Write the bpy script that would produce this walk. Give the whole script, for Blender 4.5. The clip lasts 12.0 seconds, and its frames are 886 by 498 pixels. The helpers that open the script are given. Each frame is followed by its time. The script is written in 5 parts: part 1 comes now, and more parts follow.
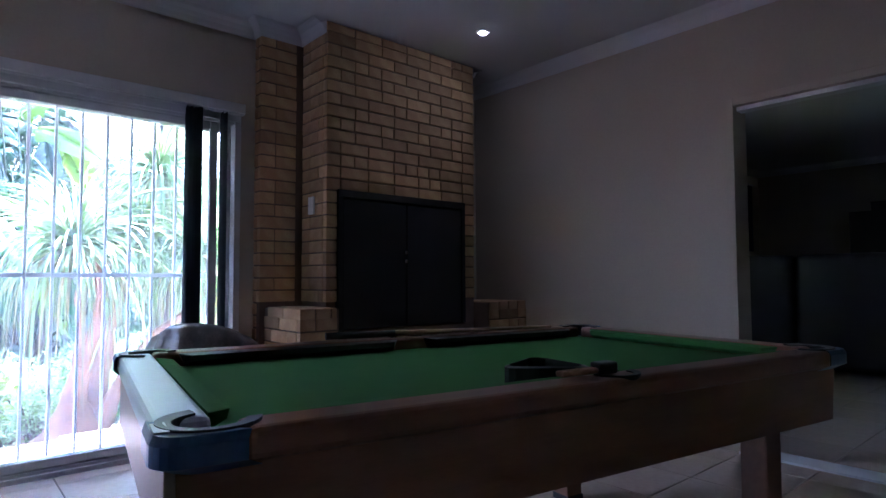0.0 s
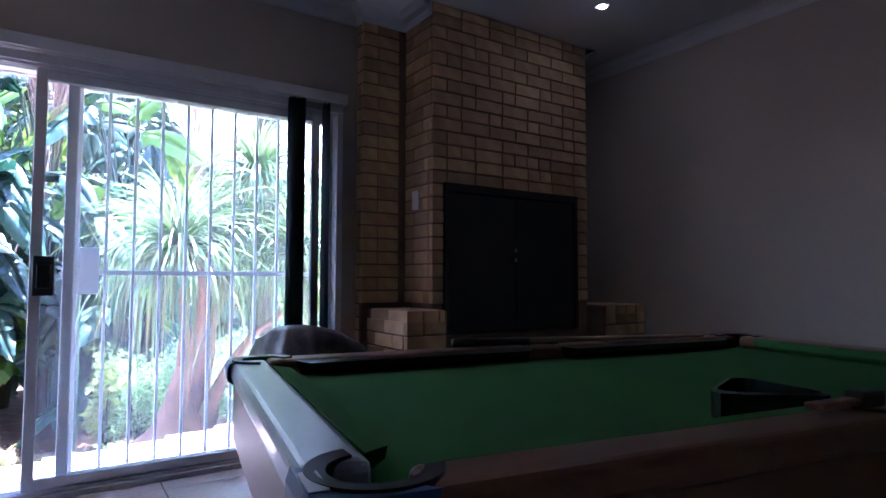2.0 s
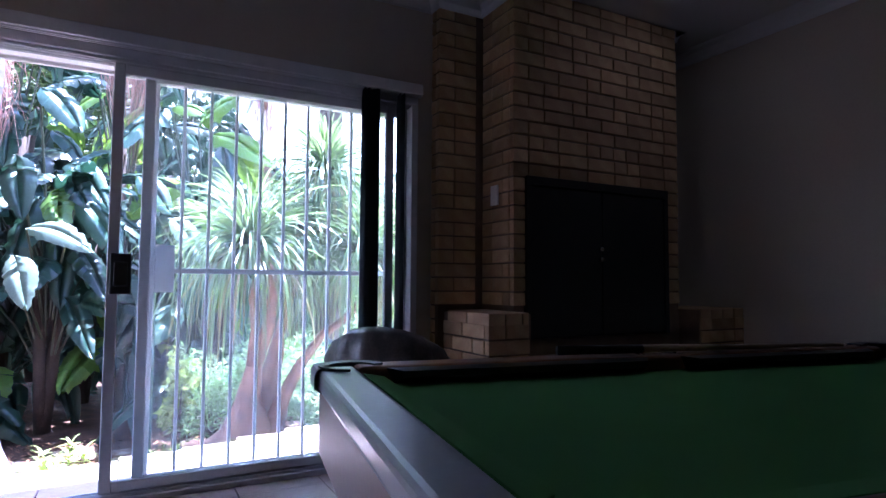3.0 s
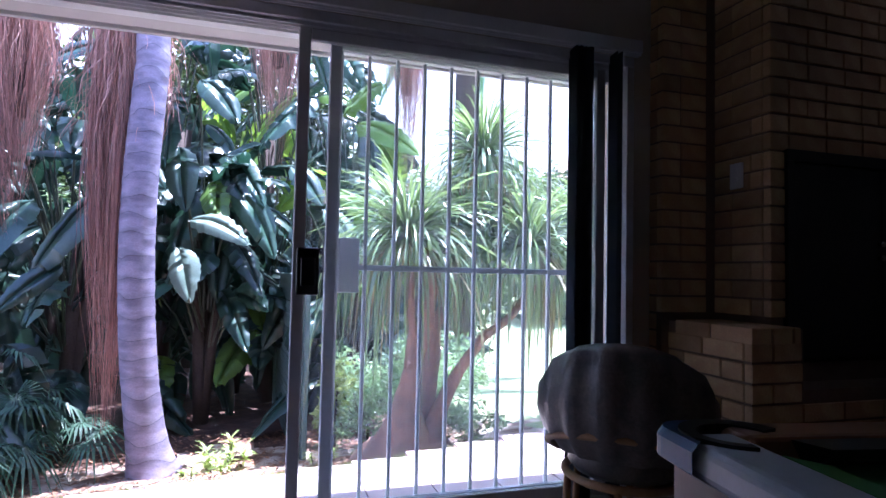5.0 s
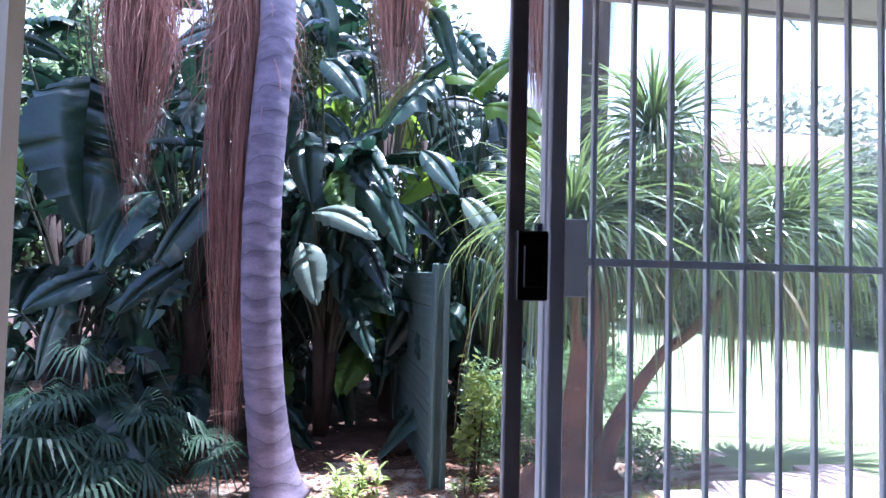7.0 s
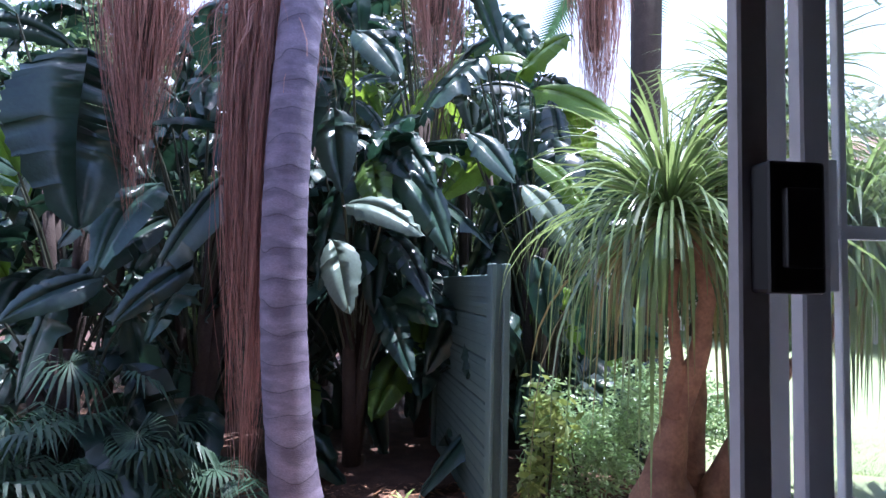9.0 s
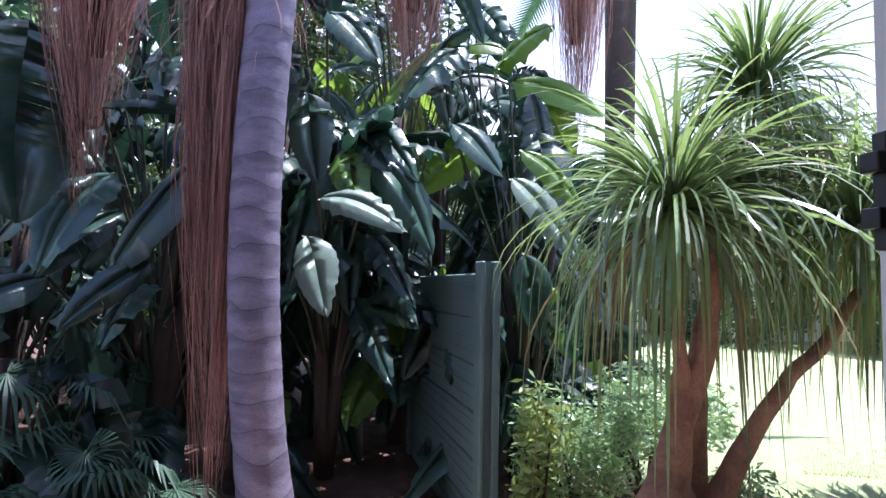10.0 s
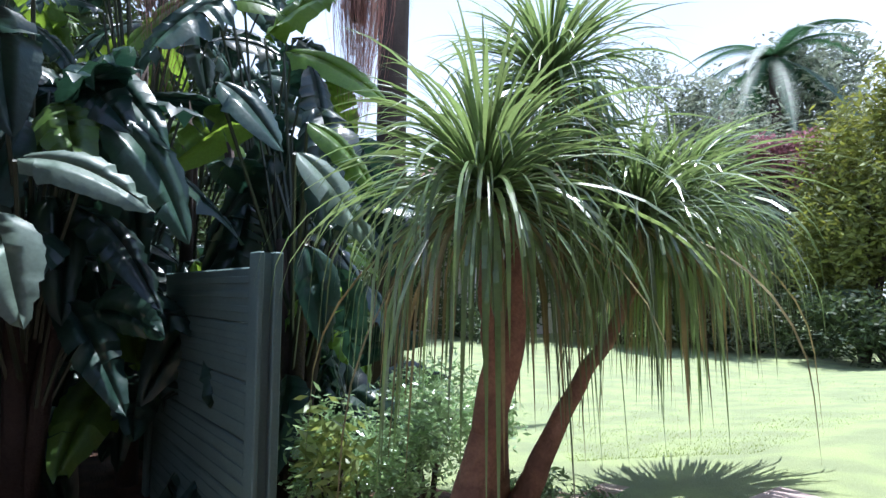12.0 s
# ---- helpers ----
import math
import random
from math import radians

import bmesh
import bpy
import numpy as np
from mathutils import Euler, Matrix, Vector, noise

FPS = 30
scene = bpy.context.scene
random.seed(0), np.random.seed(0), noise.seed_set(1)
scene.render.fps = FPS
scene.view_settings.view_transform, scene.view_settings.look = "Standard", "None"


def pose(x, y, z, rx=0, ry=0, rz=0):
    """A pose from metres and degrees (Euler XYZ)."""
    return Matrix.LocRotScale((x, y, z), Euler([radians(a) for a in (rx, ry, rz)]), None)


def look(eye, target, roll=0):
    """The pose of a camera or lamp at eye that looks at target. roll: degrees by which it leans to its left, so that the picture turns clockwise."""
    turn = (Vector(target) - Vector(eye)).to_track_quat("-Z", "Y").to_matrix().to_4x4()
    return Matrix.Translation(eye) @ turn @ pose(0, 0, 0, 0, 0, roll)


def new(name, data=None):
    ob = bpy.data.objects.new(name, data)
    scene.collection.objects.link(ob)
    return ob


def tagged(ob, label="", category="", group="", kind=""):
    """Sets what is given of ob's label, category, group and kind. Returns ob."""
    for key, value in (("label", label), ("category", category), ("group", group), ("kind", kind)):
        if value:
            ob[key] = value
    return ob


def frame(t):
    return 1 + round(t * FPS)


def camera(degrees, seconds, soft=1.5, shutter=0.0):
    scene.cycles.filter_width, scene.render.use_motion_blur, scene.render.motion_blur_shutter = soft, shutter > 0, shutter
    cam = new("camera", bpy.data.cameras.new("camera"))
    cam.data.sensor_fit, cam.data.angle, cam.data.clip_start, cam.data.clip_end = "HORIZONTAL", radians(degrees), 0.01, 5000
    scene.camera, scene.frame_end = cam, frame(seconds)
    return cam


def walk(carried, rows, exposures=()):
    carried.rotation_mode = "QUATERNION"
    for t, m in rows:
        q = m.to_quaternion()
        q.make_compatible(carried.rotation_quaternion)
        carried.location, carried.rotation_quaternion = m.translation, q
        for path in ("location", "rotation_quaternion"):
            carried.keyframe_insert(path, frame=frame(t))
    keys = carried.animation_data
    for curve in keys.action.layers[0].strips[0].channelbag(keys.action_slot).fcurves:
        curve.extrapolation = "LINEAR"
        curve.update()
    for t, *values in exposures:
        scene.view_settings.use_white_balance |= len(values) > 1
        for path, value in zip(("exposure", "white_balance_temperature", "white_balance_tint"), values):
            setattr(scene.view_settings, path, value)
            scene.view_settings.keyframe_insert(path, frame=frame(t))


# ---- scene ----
cam = camera(74.2, 12.0)
PATH = [
    (0, (3.696, -0.135, 1.08), (2.191, 1.179, 1.181), -0.2),
    (0.5, (3.625, -0.122, 1.082), (2.091, 1.157, 1.182), -0.2),
    (1, (3.538, -0.103, 1.071), (1.964, 1.126, 1.177), -0.1),
    (1.5, (3.436, -0.09, 1.07), (1.814, 1.076, 1.177), 0.0),
    (2, (3.325, -0.103, 1.069), (1.66, 0.999, 1.177), 0.1),
    (2.5, (3.221, -0.115, 1.063), (1.51, 0.915, 1.174), 0.3),
    (3, (3.076, -0.105, 1.057), (1.313, 0.832, 1.172), 0.4),
    (4.8, (2.444, -0.298, 1.09), (0.547, 0.329, 1.174), 1.1),
    (5, (2.386, -0.328, 1.087), (0.479, 0.269, 1.173), 1.2),
    (5.5, (2.18, -0.4, 1.081), (0.246, 0.105, 1.161), 1.3),
    (6, (1.972, -0.444, 1.064), (0.013, -0.049, 1.15), 1.3),
    (6.5, (1.748, -0.553, 1.073), (-0.22, -0.207, 1.151), 1.5),
    (7, (1.537, -0.618, 1.062), (-0.438, -0.309, 1.144), 1.5),
    (7.5, (1.296, -0.668, 1.056), (-0.682, -0.386, 1.137), 1.7),
    (9.3, (0.738, -0.768, 0.994), (-1.243, -0.529, 1.118), 1.2),
    (9.5, (0.698, -0.872, 1.001), (-1.275, -0.561, 1.116), 1.0),
    (10, (0.526, -0.832, 0.988), (-1.436, -0.461, 1.114), 1.1),
    (10.5, (0.375, -0.827, 0.994), (-1.551, -0.303, 1.122), 0.9),
    (11, (0.21, -0.81, 0.979), (-1.645, -0.075, 1.115), 0.7),
    (11.5, (0.07, -0.80, 0.965), (-1.694, 0.133, 1.105), 0.6),
    (12, (-0.035, -0.82, 0.959), (-1.675, 0.316, 1.104), 0.5),
]
EXPOSURE = [(0, 4.75, 4800, 22), (1.5, 4.4, 4750, 25), (2.5, 3.9, 4850, 26), (3.2, 3.5, 4850, 27), (5, 2.7, 5050, 26), (6.5, 2.2, 5150, 24), (7.5, 1.85, 5200, 23), (9.5, 1.65, 5500, 22), (11, 1.3, 5600, 15), (12, 1.0, 5600, 12)]
walk(cam, [(t, look(eye, target, roll)) for t, eye, target, roll in PATH], EXPOSURE)

# ---- world, sun, exposure ----
SUN_TO = Vector((-0.12, 0.20, 0.97)).normalized()
world = bpy.data.worlds.new("world")
scene.world = world
world.use_nodes = True
wn = world.node_tree
bg = wn.nodes["Background"]
sky = wn.nodes.new("ShaderNodeTexSky")
sky.sky_type = "NISHITA"
sky.sun_disc = False
sky.sun_elevation = math.asin(SUN_TO.z)
sky.sun_rotation = math.atan2(SUN_TO.x, SUN_TO.y)
wco, wsep, wramp, wno, wmul, wmix = (wn.nodes.new("ShaderNode" + k) for k in ("TexCoord", "SeparateXYZ", "MapRange", "TexNoise", "Math", "Mix"))
wn.links.new(wco.outputs["Generated"], wsep.inputs[0])
wn.links.new(wco.outputs["Generated"], wno.inputs["Vector"])
wno.inputs["Scale"].default_value, wno.inputs["Detail"].default_value = 2.2, 5
wramp.inputs["From Min"].default_value, wramp.inputs["From Max"].default_value = 0.75, 0.2
wn.links.new(wsep.outputs[2], wramp.inputs["Value"])
wmul.operation, wmul.use_clamp = "MULTIPLY_ADD", True
wn.links.new(wno.outputs[0], wmul.inputs[0])
wn.links.new(wramp.outputs[0], wmul.inputs[1])
wmul2 = wn.nodes.new("ShaderNodeMath")
wmul2.operation = "MULTIPLY"
wn.links.new(wramp.outputs[0], wmul2.inputs[0])
wmul2.inputs[1].default_value = 0.35
wn.links.new(wmul2.outputs[0], wmul.inputs[2])
wmix.data_type = "RGBA"
wmix.inputs[7].default_value = (5.0, 5.1, 5.3, 1)
wn.links.new(wmul.outputs[0], wmix.inputs[0])
wn.links.new(sky.outputs[0], wmix.inputs[6])
wn.links.new(wmix.outputs[2], bg.inputs[0])
bg.inputs[1].default_value = 0.15
sun = new("sun", bpy.data.lights.new("sun", "SUN"))
sun.data.energy, sun.data.angle, sun.data.color = 4.5, radians(0.5), (1.0, 0.96, 0.9)
sun.matrix_world = look(SUN_TO * 20, (0, 0, 0))


# ---- materials ----
def mat(name, color, rough=0.6, metal=0.0, var=0.12, scale=6.0, fine=60.0, bump=0.15, depth=0.01, spec=0.5, stretch=(1, 1, 1), obj_var=0.0, island=0.0, translucent=0.0, tint=None, alt=None):
    m = bpy.data.materials.new(name)
    m.use_nodes = True
    t, n = m.node_tree, m.node_tree.nodes
    b = n["Principled BSDF"]
    b.inputs["Roughness"].default_value = rough
    b.inputs["Metallic"].default_value = metal
    b.inputs["Specular IOR Level"].default_value = spec
    co = n.new("ShaderNodeTexCoord")
    mp = n.new("ShaderNodeMapping")
    mp.inputs["Scale"].default_value = stretch
    t.links.new(co.outputs["Object"], mp.inputs[0])
    n1, n2 = n.new("ShaderNodeTexNoise"), n.new("ShaderNodeTexNoise")
    n1.inputs["Scale"].default_value, n1.inputs["Detail"].default_value = scale, 4
    n2.inputs["Scale"].default_value, n2.inputs["Detail"].default_value = fine, 3
    for k in (n1, n2):
        t.links.new(mp.outputs[0], k.inputs["Vector"])
    add = n.new("ShaderNodeMath")
    add.operation = "ADD"
    t.links.new(n1.outputs[0], add.inputs[0])
    t.links.new(n2.outputs[0], add.inputs[1])
    val = add.outputs[0]
    mul = n.new("ShaderNodeMapRange")
    mul.inputs["From Min"].default_value, mul.inputs["From Max"].default_value = 0.6, 1.4
    mul.inputs["To Min"].default_value, mul.inputs["To Max"].default_value = 1 - var, 1 + var
    t.links.new(val, mul.inputs["Value"])
    fac = mul.outputs[0]
    for amount, kind, out in ((obj_var, "ShaderNodeObjectInfo", "Random"), (island, "ShaderNodeNewGeometry", "Random Per Island")):
        if amount:
            src = n.new(kind)
            r = n.new("ShaderNodeMapRange")
            r.inputs["To Min"].default_value, r.inputs["To Max"].default_value = 1 - amount, 1 + amount
            t.links.new(src.outputs[out], r.inputs["Value"])
            k = n.new("ShaderNodeMath")
            k.operation = "MULTIPLY"
            t.links.new(fac, k.inputs[0])
            t.links.new(r.outputs[0], k.inputs[1])
            fac = k.outputs[0]
    base = n.new("ShaderNodeMix")
    base.data_type = "RGBA"
    base.inputs[6].default_value = (*color, 1)
    base.inputs[7].default_value = (*(alt or color), 1)
    rr = n.new("ShaderNodeMapRange")
    rr.inputs["From Min"].default_value, rr.inputs["From Max"].default_value = 0.42, 0.6
    t.links.new(n1.outputs[0], rr.inputs["Value"])
    t.links.new(rr.outputs[0], base.inputs[0])
    hs = n.new("ShaderNodeHueSaturation")
    t.links.new(base.outputs[2], hs.inputs["Color"])
    t.links.new(fac, hs.inputs["Value"])
    t.links.new(hs.outputs[0], b.inputs["Base Color"])
    if bump:
        bp = n.new("ShaderNodeBump")
        bp.inputs["Strength"].default_value, bp.inputs["Distance"].default_value = bump, depth
        t.links.new(val, bp.inputs["Height"])
        t.links.new(bp.outputs[0], b.inputs["Normal"])
    if translucent:
        tr = n.new("ShaderNodeBsdfTranslucent")
        hs2 = n.new("ShaderNodeHueSaturation")
        hs2.inputs["Saturation"].default_value, hs2.inputs["Value"].default_value = 1.15, 2.2
        hs2.inputs["Hue"].default_value = 0.47
        t.links.new(hs.outputs[0], hs2.inputs["Color"])
        t.links.new(hs2.outputs[0], tr.inputs["Color"])
        mx = n.new("ShaderNodeMixShader")
        mx.inputs[0].default_value = translucent
        t.links.new(b.outputs[0], mx.inputs[1])
        t.links.new(tr.outputs[0], mx.inputs[2])
        t.links.new(mx.outputs[0], n["Material Output"].inputs[0])
    return m


WALL = mat("wall_paint", (0.43, 0.365, 0.295), 0.75, var=0.05, scale=1.5, fine=90, bump=0.12, depth=0.003)
CEIL = mat("ceiling_paint", (0.56, 0.55, 0.555), 0.8, var=0.03, scale=1.2, fine=80, bump=0.05, depth=0.002)
TRIM = mat("trim_paint", (0.72, 0.71, 0.70), 0.5, var=0.04, scale=4, bump=0.04, depth=0.002)
BRICK = mat("face_brick", (0.52, 0.345, 0.18), 0.85, var=0.2, scale=9, fine=140, bump=0.5, depth=0.003, obj_var=0.25, alt=(0.40, 0.245, 0.125))
MORTAR = mat("mortar", (0.17, 0.115, 0.078), 0.95, var=0.2, scale=12, fine=150, bump=0.5, depth=0.004)
TILE = mat("floor_tile", (0.55, 0.45, 0.38), 0.22, var=0.10, scale=4, fine=35, bump=0.03, depth=0.002, obj_var=0.05, alt=(0.54, 0.43, 0.36))
GROUT = mat("grout", (0.09, 0.065, 0.055), 0.9, var=0.15, bump=0.3)
PAVER = mat("patio_tile", (0.55, 0.43, 0.39), 0.7, var=0.12, scale=5, fine=60, bump=0.15, depth=0.003, obj_var=0.08, alt=(0.48, 0.36, 0.33))
ALU = mat("aluminium_frame", (0.62, 0.62, 0.65), 0.4, metal=0.1, var=0.06, scale=8, bump=0.03, depth=0.001)
WHITEMETAL = mat("white_steel", (0.76, 0.78, 0.80), 0.4, var=0.05, scale=10, bump=0.04, depth=0.001)
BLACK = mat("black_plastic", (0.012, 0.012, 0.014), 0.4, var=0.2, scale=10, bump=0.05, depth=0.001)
STEEL = mat("braai_steel", (0.007, 0.007, 0.008), 0.65, var=0.25, scale=5, fine=120, bump=0.08, depth=0.001)
CHROME = mat("chrome", (0.6, 0.58, 0.55), 0.2, metal=1.0, var=0.05, bump=0)
CLOTH = mat("green_baize", (0.075, 0.215, 0.065), 0.95, var=0.10, scale=3, fine=400, bump=0.25, depth=0.001, spec=0.1)
WOODLAM = mat("wood_laminate", (0.24, 0.115, 0.062), 0.40, var=0.10, scale=5, fine=60, bump=0.06, depth=0.001, stretch=(6, 1, 6), alt=(0.20, 0.094, 0.052))
# End rail laminate: bluish sheen of the glass door is in the base colour.
PALEEND = mat("sky_lit_laminate", (0.46, 0.52, 0.61), 0.3, var=0.07, scale=5, fine=70, bump=0.05, depth=0.001)
# Dark cap plastic, made bluer to carry the sky it reflects.
CAPBLUE = mat("sky_tinted_cap", (0.035, 0.10, 0.25), 0.35, var=0.1, bump=0.05, depth=0.001)
LEATHER = mat("mottled_leather", (0.10, 0.082, 0.068), 0.42, var=0.35, scale=14, fine=90, bump=0.35, depth=0.004, alt=(0.05, 0.045, 0.04))
DARKLEATHER = mat("dark_leather", (0.030, 0.030, 0.036), 0.38, var=0.2, scale=8, fine=150, bump=0.25, depth=0.003)
CANE = mat("cane", (0.28, 0.15, 0.06), 0.5, var=0.2, scale=20, bump=0.2, depth=0.002)
CURTAIN = mat("blind_fabric", (0.035, 0.045, 0.062), 0.8, var=0.12, scale=10, fine=200, bump=0.15, depth=0.001)
NAVY = mat("navy_curtain", (0.03, 0.05, 0.12), 0.85, var=0.12, scale=10, fine=200, bump=0.15, depth=0.001)
TRACKM = mat("blind_track", (0.58, 0.58, 0.60), 0.4, metal=0.2, var=0.05, bump=0.02)
SWITCH = mat("switch_plate", (0.82, 0.80, 0.78), 0.4, var=0.03, bump=0)
CUEWOOD = mat("cue_maple", (0.50, 0.36, 0.22), 0.3, var=0.1, scale=8, stretch=(1, 10, 10), bump=0.02)
SOIL = mat("garden_soil", (0.19, 0.105, 0.07), 0.95, var=0.35, scale=5, fine=70, bump=0.7, depth=0.03, alt=(0.46, 0.38, 0.31))
LAWN = mat("lawn_ground", (0.24, 0.28, 0.14), 0.95, var=0.2, scale=2.5, fine=90, bump=0.6, depth=0.02, alt=(0.27, 0.32, 0.14))
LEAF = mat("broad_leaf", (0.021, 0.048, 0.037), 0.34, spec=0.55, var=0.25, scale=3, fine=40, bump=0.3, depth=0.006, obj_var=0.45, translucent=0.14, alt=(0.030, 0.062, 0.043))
# Yellow-green copy of broad_leaf; sun on the leaf is painted into the colour.
LEAFLIT = mat("sunlit_broad_leaf", (0.11, 0.20, 0.045), 0.35, var=0.2, scale=3, bump=0.15, depth=0.004, obj_var=0.2, translucent=0.4)
# Pale glaucous leaf; its lightness also stands for sun on it.
PALELEAF = mat("pale_sunlit_leaf", (0.155, 0.215, 0.17), 0.45, var=0.2, scale=5, bump=0.15, depth=0.004, translucent=0.2)
RIB = mat("leaf_rib", (0.045, 0.055, 0.035), 0.5, var=0.15, bump=0.05)
BLADE = mat("strap_leaf", (0.125, 0.19, 0.078), 0.30, spec=1.0, var=0.2, scale=4, bump=0.05, depth=0.002, island=0.55, translucent=0.28)
BLADEDRY = mat("dry_strap_leaf", (0.22, 0.19, 0.09), 0.6, var=0.25, scale=4, bump=0.05, island=0.35, translucent=0.2)
FAN = mat("fan_palm_leaf", (0.045, 0.09, 0.054), 0.55, var=0.2, scale=4, bump=0.05, island=0.3, translucent=0.2)
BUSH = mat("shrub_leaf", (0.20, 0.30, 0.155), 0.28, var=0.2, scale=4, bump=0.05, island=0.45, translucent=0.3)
YELLOW = mat("yellow_green_leaf", (0.22, 0.29, 0.10), 0.4, var=0.2, scale=4, bump=0.05, island=0.3, translucent=0.3)
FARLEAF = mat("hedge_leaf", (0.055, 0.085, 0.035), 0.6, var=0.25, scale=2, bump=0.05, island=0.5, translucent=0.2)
OLIVE = mat("conifer_leaf", (0.16, 0.19, 0.05), 0.6, var=0.25, scale=2, bump=0.05, island=0.45, translucent=0.25)
GREYLEAF = mat("grey_leaf", (0.19, 0.22, 0.17), 0.6, var=0.25, scale=2, bump=0.05, island=0.45, translucent=0.25)
TRUNK = mat("palm_trunk_bark", (0.23, 0.20, 0.27), 0.7, var=0.3, scale=5, fine=70, bump=0.3, depth=0.008, stretch=(1, 1, 3), alt=(0.13, 0.112, 0.155))
PONYBARK = mat("ponytail_bark", (0.34, 0.18, 0.12), 0.85, var=0.3, scale=7, fine=60, bump=0.6, depth=0.012, alt=(0.19, 0.10, 0.07))
DEADBARK = mat("dead_frond", (0.30, 0.17, 0.135), 0.9, var=0.3, scale=6, bump=0.2, depth=0.004, island=0.5, translucent=0.15)
BLOSSOM = mat("red_blossom", (0.24, 0.125, 0.13), 0.6, var=0.25, scale=2, bump=0.05, island=0.45, translucent=0.25)
BARK = mat("dark_bark", (0.055, 0.038, 0.032), 0.9, var=0.3, scale=8, bump=0.6, depth=0.01)
CONCRETE = mat("green_painted_concrete", (0.12, 0.185, 0.175), 0.7, var=0.15, scale=4, fine=80, bump=0.3, depth=0.003, alt=(0.10, 0.155, 0.15))
HOUSEWALL = mat("plaster_far", (0.62, 0.58, 0.52), 0.85, var=0.06, scale=1, bump=0.1)
ROOFM = mat("roof_far", (0.25, 0.13, 0.10), 0.8, var=0.15, scale=4, bump=0.3)
LITTER = mat("leaf_litter", (0.26, 0.13, 0.07), 0.8, var=0.3, scale=4, bump=0.05, island=0.6)


# Reddish-brown soil of the back beds, darkened to paint in the hollow's shade.
SHADESOIL = mat("shaded_soil", (0.075, 0.036, 0.024), 0.95, var=0.35, scale=6, fine=60, bump=0.7, depth=0.03, alt=(0.11, 0.055, 0.035))
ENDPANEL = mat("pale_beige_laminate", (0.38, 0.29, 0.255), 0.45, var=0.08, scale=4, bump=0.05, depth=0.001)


def ring_lines(m, spacing):
    t, n = m.node_tree, m.node_tree.nodes
    b = n["Principled BSDF"]
    old = b.inputs["Base Color"].links[0].from_socket
    co = n.new("ShaderNodeTexCoord")
    no = n.new("ShaderNodeTexNoise")
    no.inputs["Scale"].default_value = 2.2
    sep = n.new("ShaderNodeSeparateXYZ")
    t.links.new(co.outputs["Object"], no.inputs["Vector"])
    t.links.new(co.outputs["Object"], sep.inputs[0])
    ma = n.new("ShaderNodeMath")
    ma.operation = "MULTIPLY_ADD"
    t.links.new(no.outputs[0], ma.inputs[0])
    ma.inputs[1].default_value = 0.34
    t.links.new(sep.outputs[2], ma.inputs[2])
    dv = n.new("ShaderNodeMath")
    dv.operation = "DIVIDE"
    dv.inputs[1].default_value = spacing
    t.links.new(ma.outputs[0], dv.inputs[0])
    fr = n.new("ShaderNodeMath")
    fr.operation = "FRACT"
    t.links.new(dv.outputs[0], fr.inputs[0])
    ramp = n.new("ShaderNodeValToRGB")
    el = ramp.color_ramp.elements
    el[0].position, el[0].color = 0.0, (0.28, 0.26, 0.28, 1)
    el[1].position, el[1].color = 0.05, (1.0, 1.0, 1.0, 1)
    e = el.new(0.45)
    e.color = (1.15, 1.12, 1.15, 1)
    e = el.new(0.96)
    e.color = (0.78, 0.76, 0.8, 1)
    t.links.new(fr.outputs[0], ramp.inputs[0])
    mx = n.new("ShaderNodeMix")
    mx.data_type, mx.blend_type = "RGBA", "MULTIPLY"
    mx.inputs[0].default_value = 1.0
    t.links.new(old, mx.inputs[6])
    t.links.new(ramp.outputs[0], mx.inputs[7])
    t.links.new(mx.outputs[2], b.inputs["Base Color"])


ring_lines(TRUNK, 0.155)


def glass_mat(name, ior=1.45, tint=(1, 1, 1), rough=0.0):
    m = bpy.data.materials.new(name)
    m.use_nodes = True
    b = m.node_tree.nodes["Principled BSDF"]
    b.inputs["Transmission Weight"].default_value = 1.0
    b.inputs["Roughness"].default_value = rough
    b.inputs["IOR"].default_value = ior
    b.inputs["Base Color"].default_value = (*tint, 1)
    return m


GLASS = glass_mat("window_glass", 1.2, (0.98, 1.0, 1.0))


def dusty(m, amount):
    t, n = m.node_tree, m.node_tree.nodes
    tr, mx, no, rg = (n.new("ShaderNode" + k) for k in ("BsdfTranslucent", "MixShader", "TexNoise", "MapRange"))
    tr.inputs["Color"].default_value = (0.8, 0.85, 0.9, 1)
    no.inputs["Scale"].default_value = 2.5
    rg.inputs["To Min"].default_value, rg.inputs["To Max"].default_value = amount * 0.6, amount * 1.4
    t.links.new(no.outputs[0], rg.inputs["Value"])
    t.links.new(rg.outputs[0], mx.inputs[0])
    t.links.new(n["Principled BSDF"].outputs[0], mx.inputs[1])
    t.links.new(tr.outputs[0], mx.inputs[2])
    t.links.new(mx.outputs[0], n["Material Output"].inputs[0])


dusty(GLASS, 0.026)
LAMPM = bpy.data.materials.new("lamp_glow")
LAMPM.use_nodes = True
LAMPM.node_tree.nodes["Principled BSDF"].inputs["Emission Color"].default_value = (1, 0.96, 0.9, 1)
LAMPM.node_tree.nodes["Principled BSDF"].inputs["Emission Strength"].default_value = 6.0


# ---- mesh helpers ----
def finish(name, bm, material, parent=None, label="", smooth=False):
    me = bpy.data.meshes.new(name)
    bm.normal_update()
    bm.to_mesh(me)
    bm.free()
    for m in material if isinstance(material, (list, tuple)) else (material,):
        me.materials.append(m)
    if smooth:
        me.polygons.foreach_set("use_smooth", [True] * len(me.polygons))
    ob = new(name, me)
    if parent:
        ob.parent = parent
    if label:
        ob["label"] = label
    return ob


def part(name, bm, material, parent, label="", smooth=False):
    return finish(name, bm, material, parent, label, smooth)


